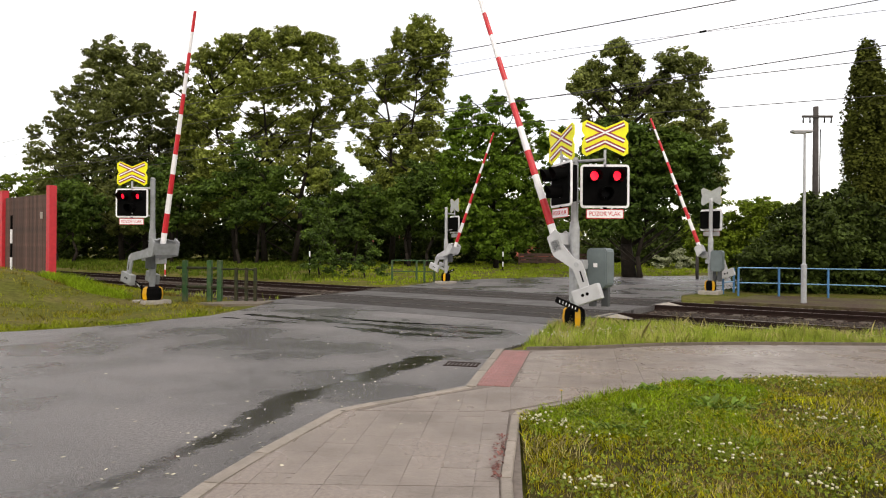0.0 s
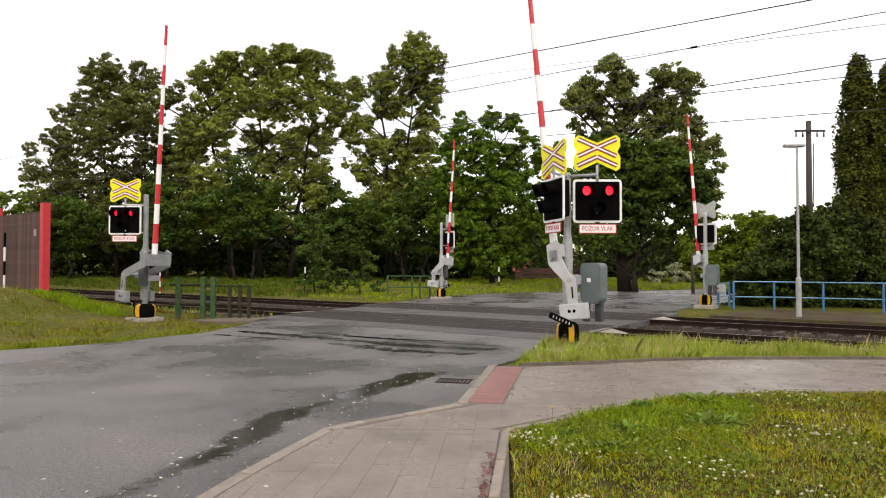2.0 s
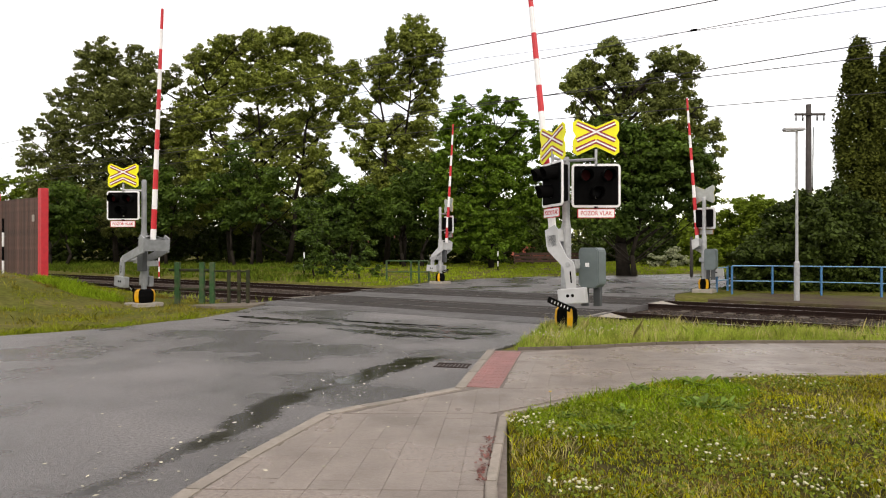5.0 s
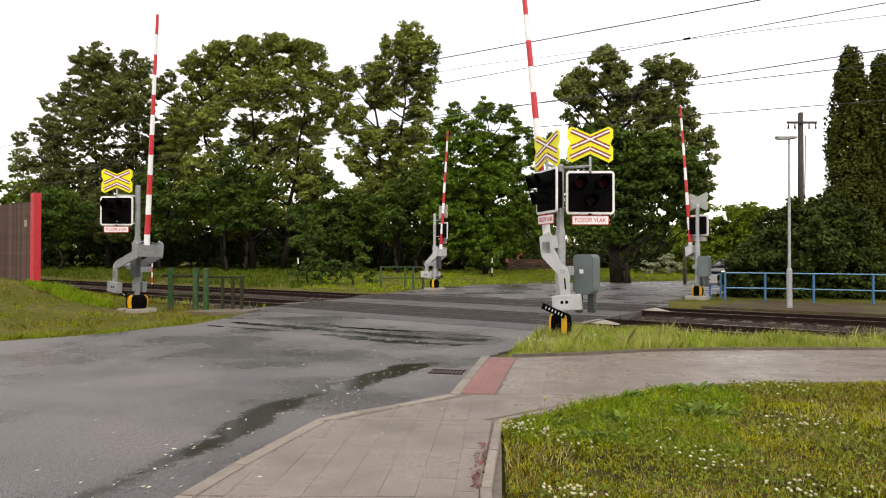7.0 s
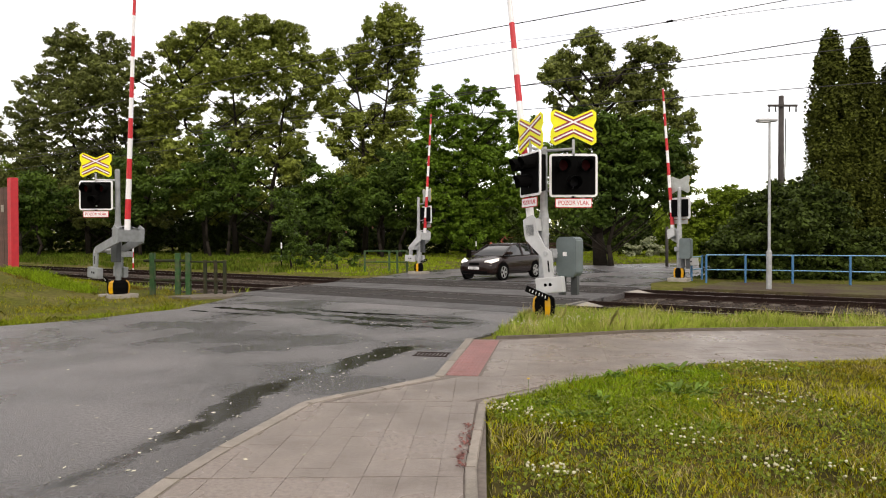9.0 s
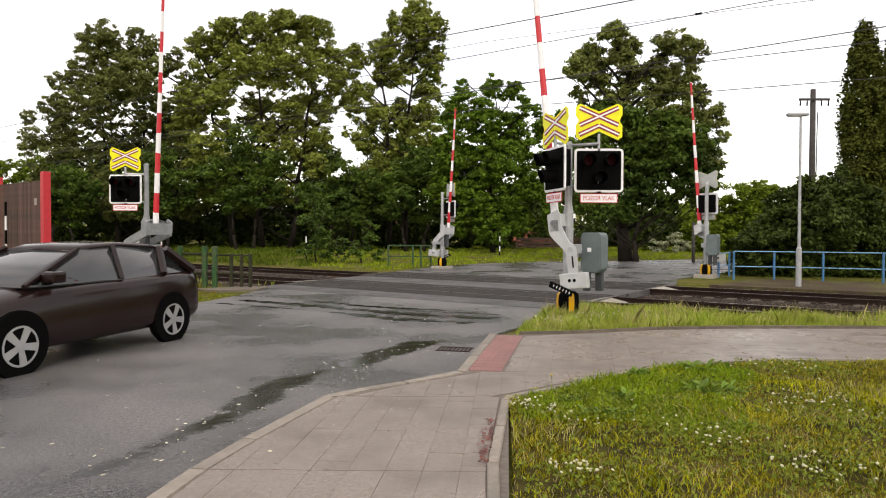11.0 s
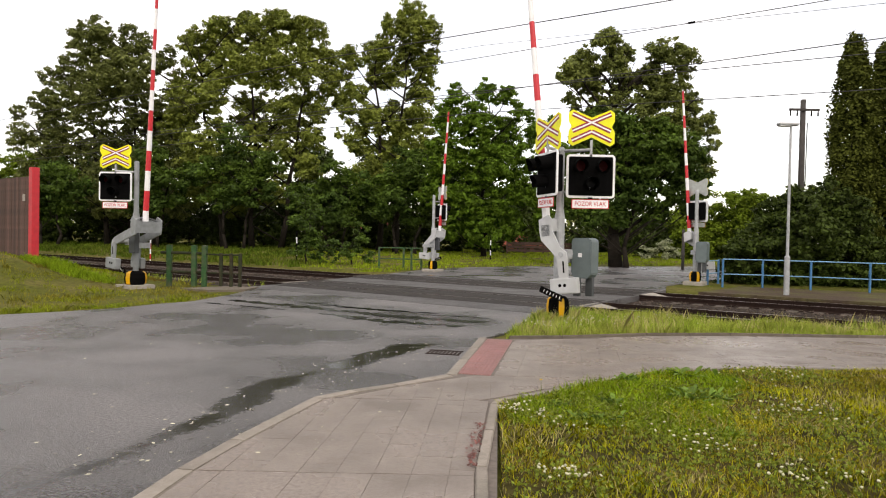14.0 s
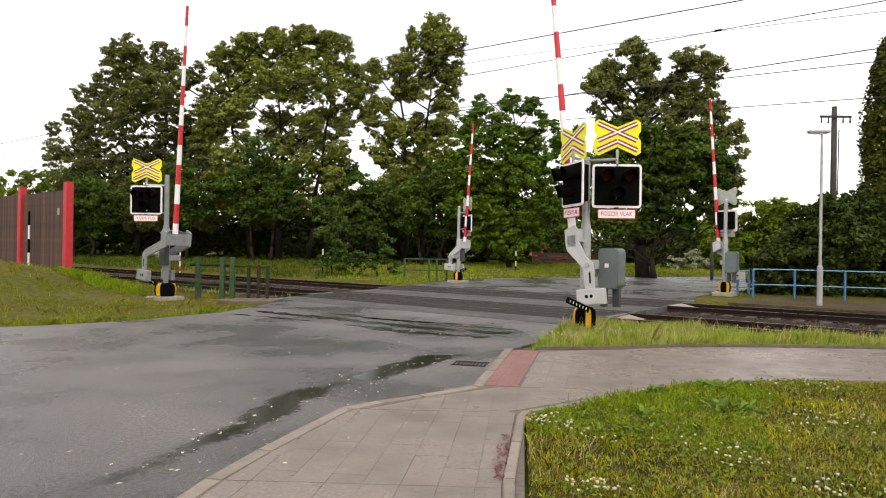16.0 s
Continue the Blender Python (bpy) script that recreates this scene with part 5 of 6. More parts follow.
clover(STRIP, [(1.6, 11.3, 0.3, 3), (2.4, 11.9, 0.4, 3), (3.6, 12.3, 0.6, 2), (5.5, 12.6, 0.9, 2), (8.5, 12.9, 1.2, 2)], 130, 98, 0.10, "small white flower heads among the tall verge grass")


def weed(x, y, size, seed):
    """A rosette of broad leaves."""
    rng = random.Random(seed)
    t = thing("weed", "broad-leaved green weed growing in the lawn", "weed", pose(x, y, 0.03), "weeds in the lawn")
    for i in range(26):
        bm = bmesh.new()
        a, tilt = rng.random() * 6.283, rng.uniform(0.25, 1.1)
        ln, w = size * rng.uniform(0.6, 1.1), size * rng.uniform(0.16, 0.28)
        d, p = Vector((math.cos(a), math.sin(a), 0)), Vector((-math.sin(a), math.cos(a), 0))
        base = d * size * 0.1 * rng.random() + Vector((rng.gauss(0, size * 0.35), rng.gauss(0, size * 0.25), 0))
        rows = []
        for q, ww in ((0, 0.15), (0.3, 0.8), (0.6, 1.0), (0.85, 0.6)):
            c = base + d * ln * q * math.cos(tilt) + Vector((0, 0, ln * (q * math.sin(tilt) - 0.35 * q * q)))
            rows.append((bm.verts.new(c - p * w * ww * 0.5 + Vector((0, 0, 0.01))), bm.verts.new(c), bm.verts.new(c + p * w * ww * 0.5 + Vector((0, 0, 0.01)))))
        tip = bm.verts.new(base + d * ln * math.cos(tilt) + Vector((0, 0, ln * (math.sin(tilt) - 0.35))))
        for r0, r1 in zip(rows, rows[1:]):
            bm.faces.new((r0[0], r0[1], r1[1], r1[0]))
            bm.faces.new((r0[1], r0[2], r1[2], r1[1]))
        bm.faces.new((rows[-1][0], rows[-1][1], tip))
        bm.faces.new((rows[-1][1], rows[-1][2], tip))
        part("leaf", bm, M_WEED, t)
    return t


M_WEED = mat("weed_leaves", (0.13, 0.21, 0.030), 0.5, vary=0.25, scale=12, obj=0.3, trans=0.25, spec=0.2)
for i, (x, y, sz) in enumerate(((2.53, 6.69, 0.24), (2.75, 6.6, 0.22), (2.35, 6.6, 0.16), (1.3, 5.75, 0.2), (1.6, 6.3, 0.2), (2.82, 7.72, 0.28), (2.05, 7.4, 0.2), (1.05, 6.2, 0.14), (2.3, 5.4, 0.13), (3.2, 7.4, 0.16))):
    weed(x, y, sz, 100 + i)


M_DANDELION = mat("dandelion_yellow", (0.75, 0.52, 0.02), 0.6, vary=0.2, scale=80, spec=0.1)
t = thing("dandelion", "small yellow dandelion flower beside the path edging", "flower", pose(0.98, 6.70, 0.03))
sweep_bm = sweep(bmesh.new(), [(0, 0, 0), (0.004, 0.002, 0.07), (0.0, 0.005, 0.15)], [0.003, 0.0028, 0.0025], 6)
part("stem", sweep_bm, M_WEED, t)
bm = bmesh.new()
for k in range(14):
    a = 2 * math.pi * k / 14
    tip = (0.019 * math.cos(a), 0.005 + 0.019 * math.sin(a), 0.158 + 0.004 * (k % 2))
    v = [bm.verts.new(q) for q in ((0, 0.005, 0.150), (0.6 * tip[0] - 0.004 * math.sin(a), 0.6 * (tip[1] - 0.005) + 0.005 + 0.004 * math.cos(a), 0.157), tip,
                                   (0.6 * tip[0] + 0.004 * math.sin(a), 0.6 * (tip[1] - 0.005) + 0.005 - 0.004 * math.cos(a), 0.157))]
    bm.faces.new(v)
part("flower_head", bm, M_DANDELION, t, "yellow flower head")


# ---- pavement, kerbs, tactile strip ----
def clip(poly, cell):
    """Part of poly inside a convex counter-clockwise cell."""
    out = list(poly)
    for (ax, ay), (bx, by) in zip(cell, cell[1:] + cell[:1]):
        src, out = out, []
        for (px, py), (qx, qy) in zip(src, src[1:] + src[:1]):
            dp = (bx - ax) * (py - ay) - (by - ay) * (px - ax)
            dq = (bx - ax) * (qy - ay) - (by - ay) * (qx - ax)
            if dp >= 0:
                out.append((px, py))
            if (dp >= 0) != (dq >= 0):
                t = dp / (dp - dq)
                out.append((px + t * (qx - px), py + t * (qy - py)))
        if not out:
            break
    return out


def area(p):
    return abs(sum(a[0] * b[1] - b[0] * a[1] for a, b in zip(p, p[1:] + p[:1]))) / 2


bm = bmesh.new()
slab(bm, [(-3.0, -9.0), (-0.3, -9.0), (0.16, 1.9), (0.52, 6.42), (1.04, 6.78), (1.58, 7.26), (2.58, 8.06), (3.9, 8.38), (6.0, 8.48), (14, 8.85), (14, 11.5), (7.1, 11.4), (4.9, 11.36),
          (3.4, 11.13), (1.9, 10.64), (1.04, 10.5), (0.55, 10.5), (0.02, 7.62), (-0.57, 7.06), (-0.95, 6.76), (-1.27, 6.42), (-1.64, 5.03), (-1.78, 4.37), (-2.0, 2.6), (-2.35, 0.0)],
     -0.25, 0.025)
pavement = tagged(part("pavement", bm, M_SLAB_BED), "grey concrete slab pavement, damp and slightly stained", "pavement", kind="structure")

CELLS = [([(-2.66, -5.0), (-0.15, -5.0), (0.10, 1.98), (-1.92, 1.98), (-2.21, 0.0)], -4.5),
         ([(-1.91, 2.0), (0.10, 2.0), (0.20, 4.36), (-1.64, 4.36)], -4.5),
         ([(-1.64, 4.37), (0.20, 4.37), (0.43, 6.40), (-1.13, 6.40), (-1.50, 5.03)], -4.5),
         ([(-1.13, 6.41), (0.44, 6.41), (0.98, 6.84), (1.50, 7.32), (1.86, 7.60), (0.16, 7.60), (-0.47, 6.95), (-0.85, 6.65)], -4.5),
         ([(0.56, 7.61), (1.86, 7.61), (2.5, 8.13), (2.5, 10.78), (1.9, 10.58), (1.1, 10.44)], -11),
         ([(2.5, 8.13), (3.9, 8.45), (3.9, 11.16), (3.4, 11.08), (2.5, 10.78)], -78),
         ([(3.9, 8.45), (6.0, 8.55), (12.0, 8.83), (12.0, 11.43), (7.1, 11.35), (4.9, 11.30), (3.9, 11.16)], -88)]
rr = random.Random(5)
for cell, turn in CELLS:
    c, s2 = math.cos(radians(turn)), math.sin(radians(turn))
    for i in range(-60, 60):
        for j in range(-34, 34):
            u0, v0 = i * 0.25, j * 0.5 + (0.25 if i % 2 else 0)
            quad = [(u0 + 0.0012, v0 + 0.0012), (u0 + 0.2488, v0 + 0.0012), (u0 + 0.2488, v0 + 0.4988), (u0 + 0.0012, v0 + 0.4988)]
            quad = [(x * c - y * s2 + 3.0, x * s2 + y * c + 7.0) for x, y in quad]
            p = clip(quad, cell)
            if len(p) < 3 or area(p) < 0.006:
                continue
            bm = bmesh.new()
            slab(bm, p, 0.0, 0.031 + rr.uniform(-0.0015, 0.0015))
            part("slab", bm, M_SLAB, pavement)

tact = tagged(thing("tactile_strip", "red ribbed tactile paving strip at the kerb", "tactile paving", pose(0.145, 7.70, 0.018, 0, 0, -11.0)), kind="structure")
bm = bmesh.new()
box(bm, (0.002, 0.002, -0.02), (0.196, 0.196, 0.012))
for k in range(4):
    box(bm, (0.018 + 0.045 * k, 0.01, 0.012), (0.042 + 0.045 * k, 0.188, 0.017))
me = mesh_of(bm, "red_slab")
me.materials.append(M_RED_SLAB)
for i in range(2):
    for j in range(14):
        part("red_slab", me, M_RED_SLAB, tact, at=pose(0.198 * i, 0.198 * j, 0))


def kerb_run(label, pts, width, top, length=1.0, side=1, group="kerbs", material=None):
    """Kerb stones of equal length along a line; side: +1 puts the width to the right of the way."""
    t = tagged(thing("kerb", label, "kerb", pose(0, 0, 0)), kind="structure", group=group)
    for (ax, ay), (bx, by) in zip(pts, pts[1:]):
        d = math.hypot(bx - ax, by - ay)
        k = max(1, round(d / length))
        for i in range(k):
            f0, f1 = i / k + 0.004 / d, (i + 1) / k - 0.004 / d
            x0, y0, x1, y1 = ax + (bx - ax) * f0, ay + (by - ay) * f0, ax + (bx - ax) * f1, ay + (by - ay) * f1
            nx, ny = (by - ay) / d * width * side, -(bx - ax) / d * width * side
            p = [(x0, y0), (x1, y1), (x1 + nx, y1 + ny), (x0 + nx, y0 + ny)]
            bm = bmesh.new()
            slab(bm, p if side < 0 else p[::-1], -0.2, top)
            edges = [e for e in bm.edges if all(v.co.z > top - 0.001 for v in e.verts)]
            bmesh.ops.bevel(bm, geom=edges, offset=0.008, segments=2, affect="EDGES")
            part("kerb_stone", bm, material or M_KERB, t)
    return t


kerb_run("wide grey concrete kerb stones along the road", KERB_LEFT[0:10], 0.13, 0.036)
kerb_run("narrow concrete edging between path and lawn", [(-0.32, -6.0), (0.06, 1.5), (0.22, 4.5), (0.44, 6.25), (0.50, 6.42), (1.02, 6.80), (1.55, 7.28), (2.55, 8.08), (3.9, 8.40), (6.0, 8.50), (12, 8.78)], 0.08, 0.05)
kerb_run("low stained kerb between path and tall grass, face shade in its colour", [(1.04, 10.5), (1.9, 10.64), (3.4, 11.13), (4.9, 11.36), (7.1, 11.40), (12.5, 11.5)], 0.07, 0.07, side=-1, material=M_KERB_DARK)


# ---- crossing panels, sleepers, loose stones ----
rr = random.Random(9)
panels = tagged(thing("crossing_panels", "dark worn rubber panels between the crossing rails", "crossing panels", pose(0, 0, 0)), kind="structure")
for lo, hi, s0, s1 in ((14.22, 15.07, 6.5, 16.6), (15.2, 16.5, 6.6, 17.0), (16.63, 17.1, 6.6, 17.2), (19.15, 19.66, 6.6, 17.8), (19.8, 21.1, 6.7, 18.2), (21.23, 22.0, 6.7, 18.4)):
    k = round((s1 - s0) / 0.9)
    for i in range(k):
        a, b = s0 + (s1 - s0) * i / k + 0.004, s0 + (s1 - s0) * (i + 1) / k - 0.004
        bm = bmesh.new()
        slab(bm, [sn(a, lo), sn(a, hi), sn(b, hi), sn(b, lo)], -0.1, 0.013 + rr.uniform(-0.002, 0.002))
        part("panel", bm, M_PANEL, panels)
    # bevelled pale end pieces of the panels
for n in (15.85, 20.45):
    for s0, s1 in ((6.55, 6.0), (17.3 if n < 18 else 18.3, 17.9 if n < 18 else 18.9)):
        bm = bmesh.new()
        a, b = n - 0.6, n + 0.6
        v = [bm.verts.new((*sn(s, q), z)) for s, q, z in ((s0, a, 0.012), (s0, b, 0.012), (s1, b, -0.10), (s1, a, -0.10), (s0, a, -0.12), (s0, b, -0.12))]
        for f in ((0, 1, 2, 3), (0, 4, 5, 1), (0, 3, 4), (1, 5, 2), (4, 3, 2, 5)):
            bm.faces.new([v[i] for i in f])
        bmesh.ops.recalc_face_normals(bm, faces=bm.faces[:])
        part("end_wedge", bm, M_CONCRETE, panels, "pale concrete end wedge")

sleepers = tagged(thing("sleepers", "weathered concrete railway sleepers half sunk in ballast", "sleepers", pose(0, 0, 0)), kind="structure")
bm = bmesh.new()
box(bm, (-0.12, -1.25, -0.2), (0.12, 1.25, 0.0), 0.015)
sleeper_mesh = mesh_of(bm, "sleeper")
sleeper_mesh.materials.append(M_SLEEPER)
for n in (15.84, 20.44):
    for k in list(range(-30, 10)) + list(range(31, 95)):
        part("sleeper", sleeper_mesh, M_SLEEPER, sleepers, at=pose(*sn(k * 0.6, n), -0.125, 0, 0, TRACK_TURN))

rng = np.random.default_rng(17)
k = 12000
ss = np.concatenate([rng.uniform(-14, 6.3, k // 2), rng.uniform(17.8, 45, k // 2)])
nn = rng.uniform(14.3, 22.7, k)
c = np.stack([ss * U.x + nn * N.x, ss * U.y + nn * N.y, -0.145 + rng.random(k) * 0.035], 1)
oct_v = np.array([(1, 0, 0), (-1, 0, 0), (0, 1, 0), (0, -1, 0), (0, 0, 1), (0, 0, -1)], float)
oct_f = np.array([(0, 2, 4), (2, 1, 4), (1, 3, 4), (3, 0, 4), (2, 0, 5), (1, 2, 5), (3, 1, 5), (0, 3, 5)])
v = (oct_v[None] * rng.uniform(0.02, 0.05, (k, 6, 1)) * np.array((1, 1, 0.7)) + c[:, None]).reshape(-1, 3)
f = (oct_f[None] + (np.arange(k) * 6)[:, None, None]).reshape(-1, 3)
tagged(part("ballast_stones", raw_mesh("ballast_stones", v, f, M_STONE), M_STONE), "rust-brown ballast stones between the sleepers", "ballast stones", kind="stuff")


# ---- puddles, tar seams, drain, litter on the road ----
def blot(name, label, pts, material, z, seed, rag=0.06, kind="structure"):
    """A thin film on the road over a ragged outline."""
    rng = random.Random(seed)
    out = []
    for (ax, ay), (bx, by) in zip(pts, pts[1:] + pts[:1]):
        d = math.hypot(bx - ax, by - ay)
        k = max(2, int(d / 0.12))
        for i in range(k):
            f = i / k
            out.append((ax + (bx - ax) * f + rng.gauss(0, rag), ay + (by - ay) * f + rng.gauss(0, rag)))
    bm = bmesh.new()
    f = bm.faces.new([bm.verts.new((x, y, z)) for x, y in out])
    bmesh.ops.triangulate(bm, faces=[f])
    bm.normal_update()
    for g in bm.faces:
        if g.normal.z < 0:
            g.normal_flip()
    return tagged(part(name, bm, material), label, "puddle", kind=kind)


blot("tar_seam", "dark wet tar seam across the road", [(0.7, 12.55), (-1.2, 13.3), (-3.3, 14.7), (-5.3, 15.9), (-5.2, 16.15), (-3.2, 15.05), (-1.0, 13.65), (0.8, 12.8)], M_CRACK, 0.004, 4, 0.085)
blot("tar_seam", "dark wet tar seam across the road", [(0.3, 12.05), (-1.4, 12.45), (-2.6, 13.6), (-2.3, 13.65), (-1.2, 12.75), (0.3, 12.2)], M_CRACK, 0.0042, 5, 0.07)
blot("tar_seam", "dark wet tar seam across the road", [(-0.2, 14.05), (-1.6, 14.45), (-3.4, 15.75), (-3.3, 15.9), (-1.5, 14.65), (-0.2, 14.2)], M_CRACK, 0.0044, 6, 0.07)
blot("tar_seam", "thin dark wet seam across the road", [(0.9, 13.35), (-0.9, 13.95), (-0.9, 14.02), (0.9, 13.45)], M_CRACK, 0.0046, 7, 0.035)
blot("tar_seam", "thin dark wet seam across the road", [(-3.4, 14.1), (-5.5, 15.25), (-5.5, 15.32), (-3.4, 14.2)], M_CRACK, 0.0048, 8, 0.035)

t = thing("drain_grate", "rusty iron drain grate in the gutter", "drain", pose(0.0, 9.25, 0.004, 0, 0, -12))
bm = bmesh.new()
for y in (-0.16, 0.14):
    box(bm, (-0.24, y, -0.03), (0.24, y + 0.02, 0.006))
part("frame", bm, M_RAIL, t)
for i in range(9):
    bm = bmesh.new()
    box(bm, (-0.23 + 0.054 * i, -0.14, -0.03), (-0.205 + 0.054 * i, 0.14, 0.004))
    part("slot_bar", bm, M_RAIL, t)

rng = np.random.default_rng(23)
k = 420
along = rng.random(k)
px = np.where(rng.random(k) < 0.55, -2.45 + 2.2 * along + rng.normal(size=k) * 0.2, rng.uniform(-8, 0.5, k))
py = np.where(px < 9, np.where(rng.random(k) < 0.55, 4.2 + 5.8 * along + rng.normal(size=k) * 0.2, rng.uniform(3.5, 13, k)), 0)
ok = inside(px, py, ROAD) | inside(px, py, CELLS[2][0]) | inside(px, py, CELLS[3][0])
on_path = inside(px, py, CELLS[2][0]) | inside(px, py, CELLS[3][0])
px, py, pz = px[ok], py[ok], np.where(on_path[ok], 0.036, 0.007)
n = len(px)
a = rng.random(n) * 6.283
d = np.stack([np.cos(a), np.sin(a), np.zeros(n)], 1)
e = np.stack([-np.sin(a), np.cos(a), np.full(n, 0.25)], 1)
r = rng.uniform(0.008, 0.026, n)[:, None]
c = np.stack([px, py, pz], 1)
v = np.stack([c - d * r, c + e * r * 0.5, c + d * r, c - e * r * 0.45], 1).reshape(-1, 3)
m = mat("fallen_petals", (0.50, 0.47, 0.36), 0.6, vary=0.3, scale=3, island=0.5)
tagged(part("fallen_leaves", raw_mesh("fallen_leaves", v, np.arange(4 * n).reshape(n, 4), m), m), "small pale fallen leaves and petals on the wet ground", "litter", kind="stuff")


rng = np.random.default_rng(29)
k = 160
py = rng.uniform(4.5, 5.6, k)
px = 0.165 + (py - 4.4) * 0.125 + rng.normal(size=k) * 0.03
a = rng.random(k) * 6.283
d = np.stack([np.cos(a), np.sin(a), rng.normal(size=k) * 0.3], 1)
e = np.stack([-np.sin(a), np.cos(a), rng.normal(size=k) * 0.3], 1)
r = rng.uniform(0.008, 0.02, k)[:, None]
c = np.stack([px, py, np.full(k, 0.045)], 1)
v = np.stack([c - d * r, c + e * r * 0.6, c + d * r, c - e * r * 0.6], 1).reshape(-1, 3)
m = mat("reddish_debris", (0.14, 0.048, 0.038), 0.8, vary=0.3, scale=9, island=0.5)
tagged(part("plant_debris", raw_mesh("plant_debris", v, np.arange(4 * k).reshape(k, 4), m), m), "reddish brown plant debris along the edging", "litter", kind="stuff")


# ---- car ----
M_CARPAINT = mat("dark_brown_paint", (0.014, 0.007, 0.006), 0.16, 0.0, vary=0.05, scale=3, spec=0.3)
M_GLASS = mat("dark_car_glass", (0.018, 0.020, 0.020), 0.03, vary=0.03, spec=0.9)
M_TYRE = mat("tyre_rubber", (0.02, 0.02, 0.02), 0.8, vary=0.1)
M_RIM = mat("alloy_rim", (0.55, 0.55, 0.56), 0.3, 0.8, vary=0.05)
M_HEADLIGHT = mat("lit_headlight", (0.85, 0.83, 0.78), 0.1, vary=0.02, emit=0.35)


def loft(sections, close=True):
    """Skin over mirrored half sections: each is (x, [(y, z), ...]) from the middle below to the middle above."""
    bm = bmesh.new()
    rings = []
    for x, half in sections:
        ring = [bm.verts.new((x, y, z)) for y, z in half] + [bm.verts.new((x, -y, z)) for y, z in half[::-1] if y > 1e-6]
        rings.append(ring)
    for a, b in zip(rings, rings[1:]):
        k = len(a)
        for i in range(k):
            bm.faces.new((a[i], a[(i + 1) % k], b[(i + 1) % k], b[i]))
    bm.faces.new(rings[0][::-1])
    bm.faces.new(rings[-1])
    bmesh.ops.recalc_face_normals(bm, faces=bm.faces[:])
    return bm


def car():
    t = thing("car", "dark brown five-door hatchback with lit headlights", "car", pose(17, 40, 0))
    sec = []
    for x, w, zb, zm, zs, zt in ((2.14, 0.56, 0.30, 0.46, 0.60, 0.64), (2.02, 0.78, 0.22, 0.45, 0.66, 0.74), (1.75, 0.86, 0.20, 0.48, 0.74, 0.83), (1.2, 0.89, 0.20, 0.52, 0.86, 0.95),
                                 (0.85, 0.89, 0.19, 0.54, 0.92, 1.00), (0.0, 0.90, 0.19, 0.55, 0.95, 1.0), (-1.0, 0.90, 0.19, 0.56, 0.98, 1.02), (-1.75, 0.87, 0.22, 0.58, 1.0, 1.05),
                                 (-2.05, 0.79, 0.28, 0.58, 0.98, 1.03), (-2.15, 0.70, 0.34, 0.58, 0.90, 0.95)):
        sec.append((x, [(0, zb), (w * 0.92, zb), (w, zb + 0.1), (w * 1.005, zm), (w * 0.985, zs - 0.08), (w * 0.93, zs), (w * 0.7, zt), (0, zt + 0.015)]))
    body = part("body", loft(sec), M_CARPAINT, t, smooth=True)
    mod = body.modifiers.new("round", "SUBSURF")
    mod.levels = mod.render_levels = 1
    sec = []
    for x, w, z, wt in ((1.12, 0.76, 0.99, 0.74), (0.62, 0.79, 1.22, 0.66), (0.18, 0.80, 1.40, 0.60), (-0.5, 0.80, 1.455, 0.60), (-1.2, 0.79, 1.42, 0.58), (-1.65, 0.77, 1.28, 0.58), (-2.0, 0.74, 1.06, 0.62)):
        sec.append((x, [(0, 0.93), (w, 0.95), (w * 0.98, 0.98), (wt, z - 0.02), (wt * 0.8, z), (0, z + 0.015)]))
    part("glasshouse", loft(sec), M_GLASS, t, "dark tinted windows", smooth=True)
    sec = []
    for x, wt, z in ((0.26, 0.585, 1.385), (0.0, 0.60, 1.44), (-0.5, 0.605, 1.472), (-1.2, 0.585, 1.44), (-1.5, 0.57, 1.36)):
        sec.append((x, [(0, z - 0.02), (wt, z - 0.055), (wt * 1.01, z - 0.02), (wt * 0.8, z + 0.008), (0, z + 0.022)]))
    part("roof", loft(sec), M_CARPAINT, t, smooth=True)
    for sgn in (1, -1):
        for p0, p1, r in (((1.15, 0.77, 0.97), (0.2, 0.60, 1.40), 0.035), ((-0.35, 0.80, 0.98), (-0.38, 0.61, 1.43), 0.035), ((-1.2, 0.79, 1.0), (-1.35, 0.58, 1.38), 0.06), ((-1.95, 0.74, 1.02), (-1.5, 0.57, 1.36), 0.07)):
            bm = bmesh.new()
            tube(bm, (p0[0], p0[1] * sgn, p0[2]), (p1[0], p1[1] * sgn, p1[2]), r, r, 6)
            part("pillar", bm, M_CARPAINT, t)
        bm = bmesh.new()
        box(bm, (0.72, 0.86 * sgn - 0.1, 1.0), (0.92, 0.86 * sgn + 0.1, 1.14), 0.04)
        part("wing_mirror", bm, M_CARPAINT, t)
        bm = bmesh.new()
        lamp = [(2.06, 0.42), (1.96, 0.74), (1.62, 0.84), (1.72, 0.70), (1.96, 0.42)]
        lo = [bm.verts.new((x, y * sgn, 0.655 + (2.06 - x) * 0.25)) for x, y in lamp]
        hi = [bm.verts.new((x - 0.06, y * sgn, 0.75 + (2.06 - x) * 0.28)) for x, y in lamp]
        bm.faces.new(lo)
        bm.faces.new(hi)
        for i in range(5):
            bm.faces.new((lo[i], lo[(i + 1) % 5], hi[(i + 1) % 5], hi[i]))
        bmesh.ops.recalc_face_normals(bm, faces=bm.faces[:])
        part("headlight", bm, M_HEADLIGHT, t, "lit white headlight")
        for ax in (1.32, -1.27):
            bm = bmesh.new()
            tube(bm, (ax, 0.80 * sgn, 0.34), (ax, 0.905 * sgn, 0.34), 0.385, 0.385, 24)
            part("wheel_arch", bm, M_BLACK, t)
    bm = bmesh.new()
